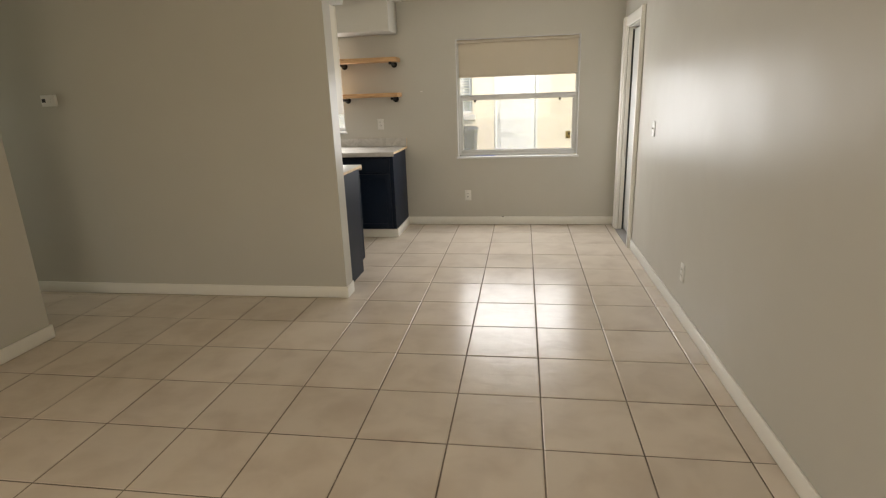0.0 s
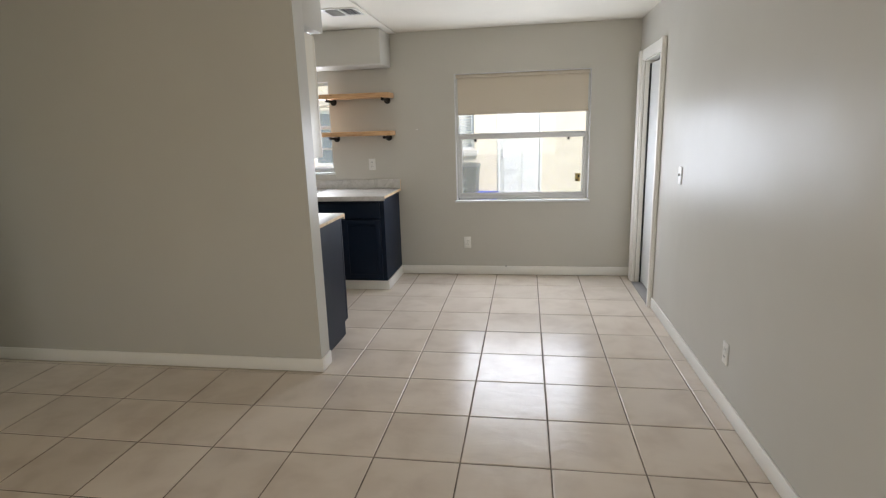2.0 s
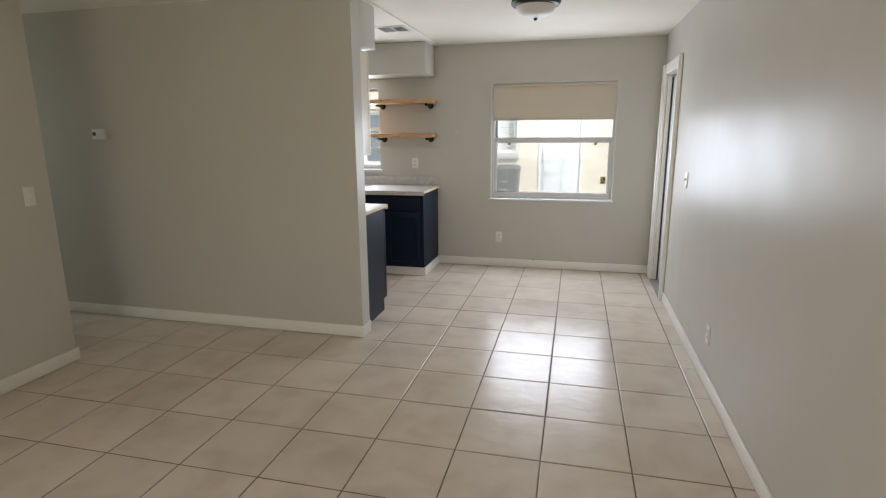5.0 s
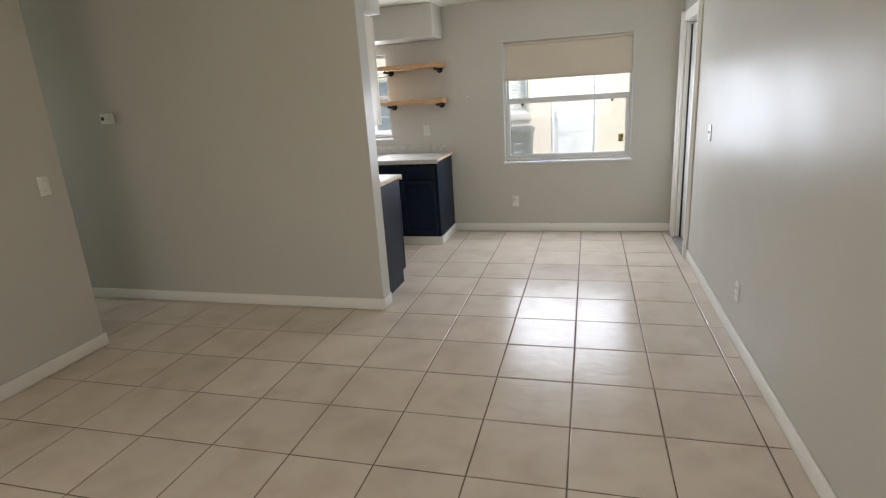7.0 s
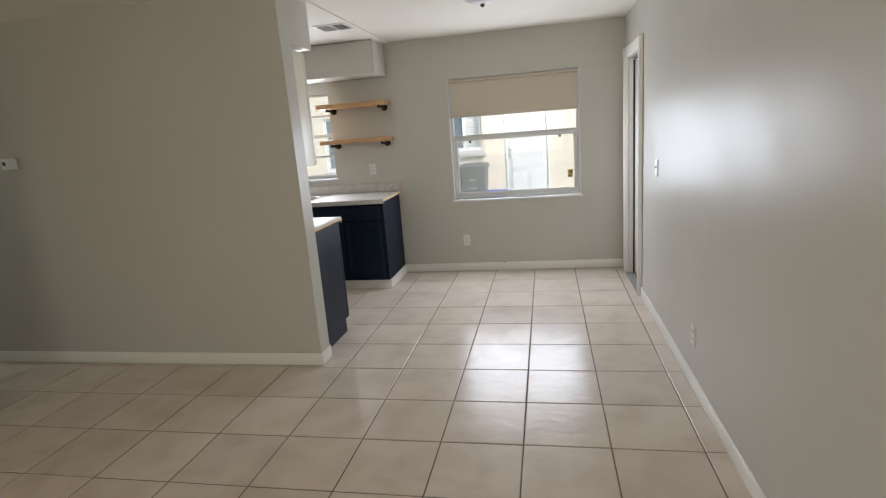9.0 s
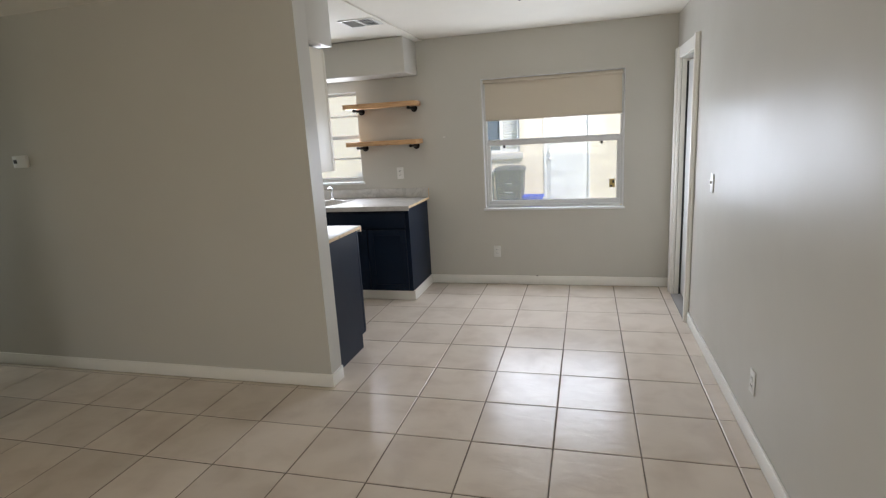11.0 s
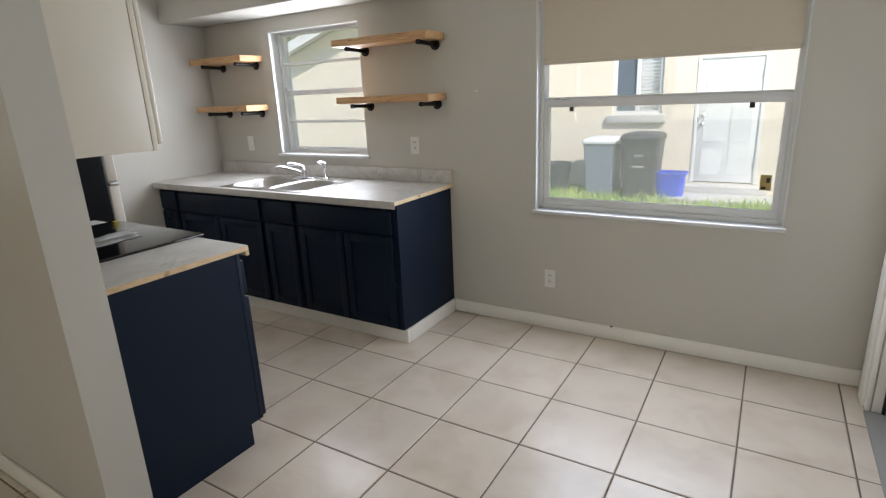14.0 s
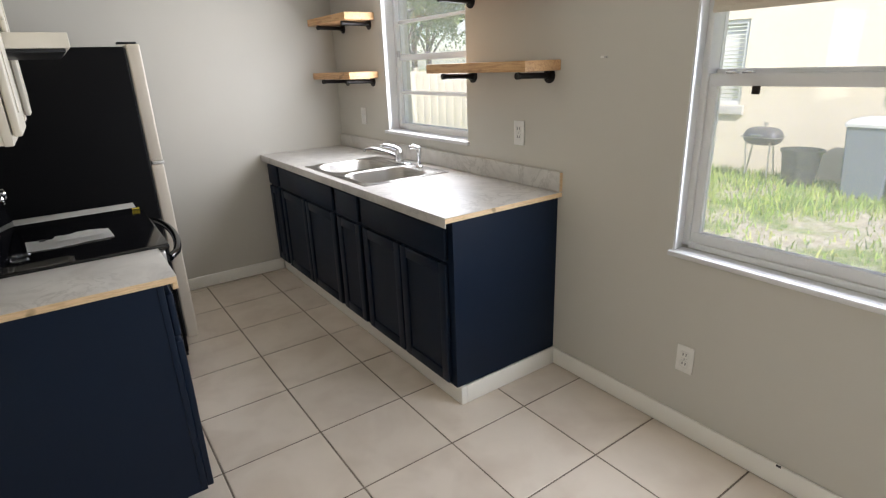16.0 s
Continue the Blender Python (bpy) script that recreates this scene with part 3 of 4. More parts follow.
base_unit(-2.205, -1.38, [(-2.182, -1.806), (-1.794, -1.418)], (-2.182, -1.418), "wide navy shaker base cabinet with two doors and a drawer")
structure("trim_plinth", bm_box(XE + 0.001, -1.368, 5.566, 5.60, 0.001, 0.094, 0.003), TRIM, "white plinth board below the sink cabinets", "plinth")
structure("trim_plinth_end", bm_box(-1.379, -1.3675, 5.601, YB - 0.002, 0.001, 0.094, 0.003), TRIM, "white plinth board on the cabinet end", "plinth")

SX0, SX1, SY0, SY1 = -2.955, -2.135, 5.545, 6.085


def sink_worktop():
    x0, x1, y0, y1 = XE + 0.002, -1.357, 5.502, YB - 0.002
    w = thing("worktop", (-2.5, 5.84, 0.88), "marble-patterned laminate worktop with a low backsplash and a raw cut edge", "worktop")
    bm = bmesh.new()
    hx0, hx1, hy0, hy1 = SX0 + 0.012, SX1 - 0.012, SY0 + 0.012, SY1 - 0.012
    for a, b, c, d in ((x0, hx0, y0, y1), (hx1, x1, y0, y1), (hx0, hx1, y0, hy0), (hx0, hx1, hy1, y1)):
        add_box(bm, a, b, c, d, 0.894, CT)
    bmesh.ops.remove_doubles(bm, verts=bm.verts[:], dist=0.0001)
    part("top", bm, LAM, w)
    part("front_edge", bm_box(x0, x1, y0 - 0.004, y0 + 0.001, 0.874, CT + 0.0005, 0.002), LAM, w)
    part("end_edge", bm_box(x1, x1 + 0.0015, y0 - 0.003, y1, 0.8945, CT - 0.002), RAWEDGE, w, "raw tan particle board edge")
    part("backsplash", bm_box(x0, x1, YB - 0.021, YB - 0.001, CT + 0.0005, 1.012, 0.004), LAM, w)
    part("end_edge", bm_box(x1, x1 + 0.0015, YB - 0.019, YB - 0.002, CT + 0.002, 1.009), RAWEDGE, w, "raw tan particle board edge")


sink_worktop()


def rounded_loop(cx, cy, hx, hy, r, n):
    """n points round a rectangle with rounded corners, by angle."""
    pts = []
    for k in range(n):
        a = 2 * math.pi * (k + 0.5) / n
        dx, dy = math.cos(a), math.sin(a)
        t = min((hx / abs(dx)) if abs(dx) > 1e-6 else 9, (hy / abs(dy)) if abs(dy) > 1e-6 else 9)
        x, y = dx * t, dy * t
        ix, iy = hx - r, hy - r
        if r and abs(x) > ix and abs(y) > iy:
            qx, qy = math.copysign(ix, x), math.copysign(iy, y)
            # walk the ray to the corner's arc
            b = dx * qx + dy * qy
            disc = max(b * b - (qx * qx + qy * qy - r * r), 0)
            t = b + math.sqrt(disc)
            x, y = dx * t, dy * t
        pts.append((cx + x, cy + y))
    return pts


def sink():
    s = thing("kitchen_sink", (-2.545, 5.8, CT), "double-bowl stainless steel drop-in sink", "sink")
    n = 64
    mid = (SX0 + SX1) / 2
    z = CT + 0.004
    for x0, x1 in ((SX0, mid), (mid, SX1)):
        cx, hx = (x0 + x1) / 2, (x1 - x0) / 2
        by0, by1 = SY0 + 0.032, SY1 - 0.105
        cy, hy = (by0 + by1) / 2, (by1 - by0) / 2
        bm = bmesh.new()
        oy, ohy = (SY0 + SY1) / 2, (SY1 - SY0) / 2
        outer = rounded_loop(cx, oy, hx, ohy, 0.0, n)
        # exact corners for the rim's outline
        for qx in (-hx, hx):
            for qy in (-ohy, ohy):
                k = min(range(n), key=lambda i: (outer[i][0] - cx - qx) ** 2 + (outer[i][1] - oy - qy) ** 2)
                outer[k] = (cx + qx, oy + qy)
        rings = [[(x, y, CT - 0.002) for x, y in outer], [(x, y, z) for x, y in outer]]
        for grow, depth in ((0.0, z + 0.001), (-0.006, z - 0.004), (-0.010, z - 0.012), (-0.022, z - 0.15), (-0.035, z - 0.168), (-0.06, z - 0.175)):
            rings.append([(x, y, depth) for x, y in rounded_loop(cx, cy, hx - 0.022 + grow, hy + grow, 0.085, n)])
        rings.append([(cx + 0.042 * math.cos(2 * math.pi * (k + .5) / n), cy + 0.042 * math.sin(2 * math.pi * (k + .5) / n), z - 0.178) for k in range(n)])
        vs = [[bm.verts.new(p) for p in r] for r in rings]
        for a, b in zip(vs, vs[1:]):
            for k in range(n):
                bm.faces.new((a[k], a[(k + 1) % n], b[(k + 1) % n], b[k]))
        bowl = part("bowl", bm, SINKSTEEL, s)
        bm = bmesh.new()
        add_lathe(bm, [(0.043, 0.0), (0.040, 0.003), (0.03, -0.004), (0.008, -0.006)], (cx, cy, z - 0.178), "z", 24)
        part("drain", bm, CHROME, bowl, "round metal drain")


sink()


def faucet():
    f = thing("faucet", (-2.60, 6.035, CT), "chrome single-lever kitchen faucet with a side sprayer", "faucet")
    z = CT + 0.005
    bm = bm_box(-2.715, -2.485, 6.008, 6.062, z, z + 0.012, 0.005, 3)
    part("base_plate", bm, CHROME, f)
    bm = bmesh.new()
    add_lathe(bm, [(0.026, 0.010), (0.025, 0.05), (0.022, 0.075), (0.014, 0.085)], (-2.60, 6.035, z), "z", 24)
    part("body", bm, CHROME, f)
    bm = bmesh.new()
    add_tube(bm, [(-2.605, 6.02, z + 0.045), (-2.62, 5.98, z + 0.068), (-2.645, 5.90, z + 0.098), (-2.66, 5.85, z + 0.108), (-2.667, 5.835, z + 0.104), (-2.669, 5.829, z + 0.085)], [0.012, 0.010, 0.0095, 0.0095, 0.0095, 0.009], 14)
    part("spout", bm, CHROME, f)
    bm = bmesh.new()
    add_tube(bm, [(-2.60, 6.036, z + 0.083), (-2.61, 6.0, z + 0.105), (-2.63, 5.95, z + 0.118), (-2.64, 5.925, z + 0.118)], [0.015, 0.012, 0.012, 0.009], 12)
    part("lever", bm, CHROME, f)
    bm = bmesh.new()
    add_lathe(bm, [(0.022, 0.0), (0.020, 0.008), (0.012, 0.014), (0.011, 0.05), (0.015, 0.075), (0.016, 0.11), (0.010, 0.125)], (-2.375, 6.04, z), "z", 18)
    add_tube(bm, [(-2.375, 6.04, z + 0.112), (-2.385, 6.01, z + 0.128), (-2.39, 5.985, z + 0.122)], [0.013, 0.013, 0.010], 12)
    part("side_sprayer", bm, CHROME, f)


faucet()


def shelf(x0, x1, z0, z1, flanges, label):
    s = thing("wall_shelf", ((x0 + x1) / 2, YB, z0), label, "shelf", "pine wall shelves")
    part("board", bm_box(x0, x1, 5.955, YB - 0.004, z0, z1, 0.004, 2), PINE, s)
    for x in flanges:
        bm = bmesh.new()
        add_lathe(bm, [(0.034, 0.0), (0.034, -0.005), (0.018, -0.007), (0.016, -0.022)], (x, YB - 0.001, z0 - 0.022), "y", 20)
        add_tube(bm, [(x, YB - 0.02, z0 - 0.022), (x, YB - 0.10, z0 - 0.019), (x, 5.985, z0 - 0.0165)], [0.0125, 0.0125, 0.0125], 12)
        add_lathe(bm, [(0.015, 0.0), (0.015, 0.018), (0.008, 0.020)], (x, 5.972, z0 - 0.0165), "y", 16)
        part("pipe_bracket", bm, BLACKIRON, s, "black iron pipe bracket with a wall flange")


shelf(-2.13, -1.385, 1.825, 1.870, (-2.02, -1.455), "raw pine board shelf on black pipe brackets")
shelf(-2.13, -1.385, 1.460, 1.505, (-2.01, -1.455), "raw pine board shelf on black pipe brackets")
shelf(-3.66, -3.045, 1.800, 1.845, (-3.53, -3.13), "shorter raw pine board shelf on black pipe brackets")
shelf(-3.66, -3.045, 1.432, 1.477, (-3.53, -3.13), "shorter raw pine board shelf on black pipe brackets")

# ---- kitchen, range side ----


def range_base():
    c = thing("base_cabinet", (-1.58, 4.2, 0), "narrow navy base cabinet with a plain end panel", "cabinet")
    x0, x1 = -1.745, -1.42
    bm = bmesh.new()
    prof = [(YK + 0.001, 0.001), (4.405, 0.001), (4.405, 0.105), (4.472, 0.105), (4.472, 0.893), (YK + 0.001, 0.893)]
    a = [bm.verts.new((x0, y, z)) for y, z in prof]
    b = [bm.verts.new((x1, y, z)) for y, z in prof]
    bm.faces.new(a)
    bm.faces.new(b)
    for k in range(len(prof)):
        bm.faces.new((a[k], a[(k + 1) % 6], b[(k + 1) % 6], b[k]))
    part("body", bm, NAVY, c)
    part("face_frame", bm_box(x1 - 0.03, x1 + 0.0022, 4.452, 4.4718, 0.106, 0.892, 0.0015), NAVY, c)
    shaker(c, "drawer_front", x0 + 0.012, x1 - 0.004, 0.708, 0.855, 4.494, 4.4725, 0)
    shaker(c, "door", x0 + 0.012, x1 - 0.004, 0.112, 0.690, 4.494, 4.4725, 0)
    w = thing("worktop", (-1.58, 4.2, 0.876), "short marble-patterned laminate worktop with a raw cut end", "worktop")
    part("top", bm_box(x0 - 0.001, -1.405, YK + 0.001, 4.512, 0.894, CT, 0.002), LAM, w)
    part("front_edge", bm_box(x0 - 0.001, -1.405, 4.4955, 4.512, 0.874, 0.8935, 0.001), LAM, w)
    part("end_edge", bm_box(-1.4048, -1.4025, YK + 0.002, 4.511, 0.8945, CT - 0.003, 0.0005), RAWEDGE, w, "raw tan particle board edge")
    part("corner_block", bm_box(-1.4045, -1.4025, 4.496, 4.511, 0.8745, 0.8943, 0.0004), RAWEDGE, w, "raw wood build-up strip")
    w2 = thing("worktop", (-2.57, 4.2, 0.876), "narrow strip of grey laminate worktop between range and fridge", "worktop")
    part("top", bm_box(-2.668, -2.476, YK + 0.001, 4.535, 0.876, 0.914, 0.002), LAM, w2)
    f = thing("filler_cabinet", (-2.57, 4.2, 0), "narrow navy filler cabinet below the worktop strip", "cabinet")
    part("body", bm_box(-2.667, -2.479, YK + 0.001, 4.472, 0.001, 0.875), NAVY, f)


range_base()


def cooker():
    r = thing("electric_range", (-2.11, 4.2, 0), "black glass-top electric range with a curved oven handle", "range")
    x0, x1 = -2.470, -1.750
    part("body", bm_box(x0, x1, YK + 0.02, 4.49, 0.02, 0.905, 0.004), BLACKPLASTIC, r)
    part("cooktop", bm_box(x0 - 0.004, x1 + 0.004, YK + 0.09, 4.550, 0.906, 0.928, 0.005, 3), BLACKGLASS, r, "glossy black ceramic cooktop")
    part("oven_door", bm_box(x0 + 0.006, x1 - 0.006, 4.491, 4.53, 0.22, 0.84, 0.006, 3), BLACKGLASS, r, "black glass oven door")
    part("door_trim", bm_box(x0 + 0.006, x1 - 0.006, 4.491, 4.535, 0.842, 0.9, 0.006, 3), STEEL, r, "brushed steel trim")
    part("drawer", bm_box(x0 + 0.006, x1 - 0.006, 4.491, 4.528, 0.05, 0.21, 0.006, 3), STEEL, r, "brushed steel storage drawer")
    bm = bmesh.new()
    pts = []
    for k in range(13):
        u = k / 12
        x = x0 + 0.015 + (x1 - x0 - 0.03) * u
        pts.append((x, 4.545 + 0.068 * math.sin(math.pi * u) ** 0.5, 0.868 + 0.010 * math.sin(math.pi * u)))
    add_tube(bm, pts, 0.014, 14)
    part("handle", bm, BLACKGLASS, r, "curved glossy black oven handle")
    bm = bmesh.new()
    prof = [(YK + 0.005, 0.906), (4.075, 0.930), (4.068, 0.99), (4.052, 1.08), (4.034, 1.135), (4.005, 1.163), (3.95, 1.172), (YK + 0.005, 1.172)]
    a = [bm.verts.new((x0, y, z)) for y, z in prof]
    b = [bm.verts.new((x1, y, z)) for y, z in prof]
    bm.faces.new(a)
    bm.faces.new(b)
    for k in range(len(prof)):
        bm.faces.new((a[k], a[(k + 1) % len(prof)], b[(k + 1) % len(prof)], b[k]))
    part("control_panel", bm, BLACKGLASS, r, "glossy black control panel")
    for x in (-1.84, -1.97, -2.25, -2.38):
        bm = bmesh.new()
        add_lathe(bm, [(0.030, 0.0), (0.030, 0.006), (0.023, 0.010), (0.021, 0.034), (0.016, 0.038)], (x, 4.050, 1.08), "y", 20)
        part("knob", bm, CHROME, r, "chrome burner knob")
    part("tag", bm_box(-2.452, -2.430, 4.510, 4.540, 0.9283, 0.9298), YELLOW, r, "small yellow tag")
    p = thing("manual_bag", (-2.08, 4.24, 0.929), "printed manual folded in a clear bag, lying on the cooktop", "papers")
    bm = bmesh.new()
    nx, ny = 6, 12
    grid = []
    for i in range(nx + 1):
        row = []
        for j in range(ny + 1):
            u, v = i / nx, j / ny
            x = -2.12 + 0.15 * u + 0.012 * math.sin(v * 5)
            y = 4.12 + 0.27 * v + 0.01 * u
            z = 0.931 + 0.010 * math.sin(math.pi * u) * math.sin(math.pi * v) + 0.003 * noise.noise(Vector((x * 30, y * 30, 1)))
            row.append(bm.verts.new((x, y, max(z, 0.9295))))
        grid.append(row)
    for i in range(nx):
        for j in range(ny):
            bm.faces.new((grid[i][j], grid[i + 1][j], grid[i + 1][j + 1], grid[i][j + 1]))
    bmesh.ops.solidify(bm, geom=bm.faces[:], thickness=0.001)
    part("sheet", bm, PAPER, p)
    bm = bmesh.new()
    grid = []
    for i in range(nx + 1):
        row = []
        for j in range(ny + 1):
            u, v = i / nx, j / ny
            x = -2.115 + 0.085 * u + 0.006 * math.sin(v * 7)
            y = 4.19 + 0.175 * v + 0.004 * math.cos(u * 6)
            z = 0.9435 + 0.010 * (math.sin(math.pi * u) * math.sin(math.pi * v)) ** 0.5 + 0.004 * noise.noise(Vector((x * 40, y * 40, 5)))
            row.append(bm.verts.new((x, y, z)))
        grid.append(row)
    for i in range(nx):
        for j in range(ny):
            bm.faces.new((grid[i][j], grid[i + 1][j], grid[i + 1][j + 1], grid[i][j + 1]))
    bmesh.ops.solidify(bm, geom=bm.faces[:], thickness=0.004)
    bmesh.ops.translate(bm, verts=bm.verts[:], vec=(0.03, 0.02, 0))
    part("booklet", bm, PAPER, p, "white folded booklet")
    part("print", bm_box(-2.075, -2.06, 4.165, 4.185, 0.9385, 0.9425), SLOT, p, "small dark printed mark")


cooker()


def fridge():
    f = thing("refrigerator", (-3.07, 4.3, 0), "top-freezer refrigerator with black sides and stainless doors", "refrigerator")
    x0, x1 = -3.43, -2.69
    part("cabinet", bm_box(x0, x1, YK + 0.03, 4.645, 0.03, 1.636, 0.006, 3), FRIDGEBLACK, f)
    part("freezer_door", bm_box(x0, x1, 4.652, 4.712, 1.098, 1.648, 0.010, 4), FRIDGEDOOR, f, "brushed stainless freezer door")
    part("fridge_door", bm_box(x0, x1, 4.652, 4.712, 0.11, 1.081, 0.010, 4), FRIDGEDOOR, f, "brushed stainless fridge door")
    part("gasket", bm_box(x0 + 0.01, x1 - 0.008, 4.6455, 4.6515, 0.12, 1.63), BLACKPLASTIC, f)
    part("hinge_cover", bm_box(x1 - 0.06, x1 - 0.002, 4.62, 4.700, 1.6485, 1.657, 0.003, 3), BLACKPLASTIC, f, "black plastic hinge cover")
    part("hinge", bm_box(x1 - 0.06, x1 + 0.003, 4.66, 4.715, 1.0815, 1.0975, 0.003), STEEL, f, "steel centre hinge")
    part("toe_grille", bm_box(x0 + 0.01, x1 - 0.01, 4.60, 4.64, 0.005, 0.029), BLACKPLASTIC, f)
    for z0, z1 in ((1.17, 1.5), (0.65, 1.06)):
        bm = bmesh.new()
        x = x0 + 0.05
        add_tube(bm, [(x, 4.708, z0), (x, 4.755, z0 + 0.02), (x, 4.76, (z0 + z1) / 2), (x, 4.755, z1 - 0.02), (x, 4.708, z1)], 0.010, 10)
        part("handle", bm, STEEL, f)


fridge()


def upper_cabinet(x0, x1, z0, z1, doors, label):
    c = thing("upper_cabinet", ((x0 + x1) / 2, 4.05, z0), label, "cabinet", "cream upper cabinets")
    part("body", bm_box(x0 + 0.0005, x1 - 0.0025, YK + 0.001, 4.192, z0 + 0.002, z1, 0.002), CREAM, c)
    part("face_frame", bm_box(x0 + 0.0005, x1 - 0.0005, 4.1922, 4.212, z0, z1, 0.0015), CREAM, c)
    for a, b in doors:
        d = part("door", bm_box(a, b, 4.2155, 4.236, z0 + 0.022, z1 - 0.012, 0.006, 3), CREAM, c)
        part("panel", bm_box(a + 0.055, b - 0.055, 4.2362, 4.239, z0 + 0.077, z1 - 0.067, 0.002), CREAM, d)


upper_cabinet(-1.748, -1.42, 1.345, 2.113, [(-1.74, -1.426)], "cream upper cabinet with one plain door")
upper_cabinet(-2.475, -1.75, 1.705, 2.124, [(-2.47, -2.116), (-2.109, -1.755)], "short cream upper cabinet above the range hood")
upper_cabinet(-2.668, -2.478, 1.345, 2.124, [(-2.664, -2.482)], "narrow cream upper cabinet beside the refrigerator")

hood = thing("range_hood", (-2.11, 4.15, 1.61), "slim cream under-cabinet range hood", "range hood")
part("shell", bm_box(-2.47, -1.755, YK + 0.001, 4.398, 1.592, 1.637, 0.004), CREAM, hood)
part("under_tray", bm_box(-2.46, -1.765, YK + 0.01, 4.385, 1.580, 1.5915, 0.003), BLACKPLASTIC, hood, "dark underside with filter")
part("neck", bm_box(-2.40, -1.83, YK + 0.001, 4.15, 1.6375, 1.704), CREAM, hood)

# ---- fittings on walls and ceiling ----


def wall_plate(kind, place, face, label):
    """A cover plate on a wall that faces -y ('back'), -x ('east') or +x ('west'); kind: outlet, switch."""
    p = thing(kind, place, label, kind, "wall plates")
    c = Vector(place)
    turn = {"back": Matrix.Identity(3), "east": Matrix.Rotation(-math.pi / 2, 3, "Z"), "west": Matrix.Rotation(math.pi / 2, 3, "Z")}[face]

    def put(name, x0, x1, y0, y1, z0, z1, bev, mat, parent, lab=""):
        bm = bm_box(x0, x1, y0, y1, z0, z1, bev, 2)
        bmesh.ops.transform(bm, matrix=Matrix.Translation(c) @ turn.to_4x4(), verts=bm.verts[:])
        return part(name, bm, mat, parent, lab)

    put("plate", -0.036, 0.036, -0.007, -0.0005, -0.059, 0.059, 0.003, PLATE, p)
    if kind == "outlet":
        for dz in (-0.02, 0.02):
            s = put("socket", -0.016, 0.016, -0.009, -0.0065, dz - 0.015, dz + 0.015, 0.003, PLATE, p)
            put("slot", -0.008, -0.005, -0.0096, -0.0088, dz - 0.004, dz + 0.008, 0, SLOT, s)
            put("slot", 0.005, 0.008, -0.0096, -0.0088, dz - 0.004, dz + 0.008, 0, SLOT, s)
    elif kind == "light_switch":
        put("toggle", -0.005, 0.005, -0.018, -0.0065, -0.004, 0.014, 0.002, PLATE, p)
    for dz in ((0.0,) if kind == "outlet" else (-0.03, 0.03)):
        put("screw", -0.003, 0.003, -0.0085, -0.0068, dz - 0.003, dz + 0.003, 0.001, STEEL, p)
    return p


wall_plate("outlet", (-0.668, YB, 0.343), "back", "white duplex outlet low on the wall")
wall_plate("outlet", (-1.648, YB, 1.168), "back", "white duplex outlet above the worktop")
wall_plate("light_switch", (-3.31, YB, 1.166), "back", "white switch plate above the worktop")
wall_plate("outlet", (XR, 3.535, 0.315), "east", "white duplex outlet low on the wall")
wall_plate("light_switch", (XR, 4.60, 1.150), "east", "white light switch beside the door")
wall_plate("light_switch", (XL, 2.79, 1.147), "west", "white light switch near the hallway")

th = thing("thermostat", (-3.52, YP, 1.52), "small white thermostat with a dark display", "thermostat")
part("case", bm_box(-3.582, -3.462, YP - 0.026, YP - 0.001, 1.478, 1.56, 0.006, 3), PLATE, th)
part("display", bm_box(-3.57, -3.542, YP - 0.0285, YP - 0.026, 1.507, 1.533), SLOT, th, "small dark display")
for z in (1.51, 1.53):
    part("button", bm_box(-3.515, -3.498, YP - 0.0285, YP - 0.0255, z - 0.004, z + 0.004, 0.001), PLATE, th)

hook = thing("wall_anchor", (-1.143, YB, 1.507), "small screw in a plastic wall anchor", "screw")
bm = bmesh.new()
add_lathe(bm, [(0.005, 0.0), (0.006, -0.003), (0.003, -0.004), (0.003, -0.012), (0.005, -0.015)], (-1.143, YB - 0.0005, 1.507), "y", 10)
part("screw", bm, STEEL, hook, "small steel screw")
part("plate", bm_box(-1.175, -1.15, YB - 0.003, YB - 0.0005, 1.504, 1.512, 0.001), PLATE, hook)
mark = thing("cable_stub", (-0.27, YB - T, 0.085), "tiny dark cable stub at the baseboard", "cable")
bm = bmesh.new()
add_tube(bm, [(-0.275, YB - T - 0.001, 0.092), (-0.268, YB - T - 0.006, 0.095), (-0.26, YB - T - 0.004, 0.0945)], 0.004, 8)
part("stub", bm, SLOT, mark)

LX, LY = -0.18, 4.35
lamp = thing("ceiling_light", (LX, LY, H), "flush ceiling light, off, frosted bowl in a dark bronze ring", "ceiling light")
bm = bmesh.new()
add_lathe(bm, [(0.150, -0.001), (0.172, -0.006), (0.177, -0.026), (0.166, -0.042), (0.140, -0.046)], (LX, LY, H), "z", 48)
part("ring", bm, BRONZE, lamp)
bm = bmesh.new()
add_lathe(bm, [(0.142, -0.0465), (0.138, -0.060), (0.120, -0.088), (0.090, -0.108), (0.048, -0.121), (0.012, -0.124)], (LX, LY, H), "z", 48)
part("bowl", bm, FROST, lamp, "frosted white glass bowl")
bm = bmesh.new()
add_lathe(bm, [(0.012, -0.1235), (0.016, -0.129), (0.011, -0.139), (0.004, -0.143)], (LX, LY, H), "z", 16)
part("finial", bm, BRONZE, lamp, "dark bronze finial")

vent = thing("ceiling_vent", (-1.5, 5.06, H), "white slatted air vent in the kitchen ceiling", "vent")
vx0, vx1, vy0, vy1, vz = -1.63, -1.36, 4.93, 5.19, H - 0.0125
# No duct is cut: a dark sheet gives the shade between the slats.
part("backing", bm_box(vx0 + 0.02, vx1 - 0.02, vy0 + 0.02, vy1 - 0.02, vz - 0.002, vz), SLOT, vent, "dark sheet in place of the shaded duct opening")
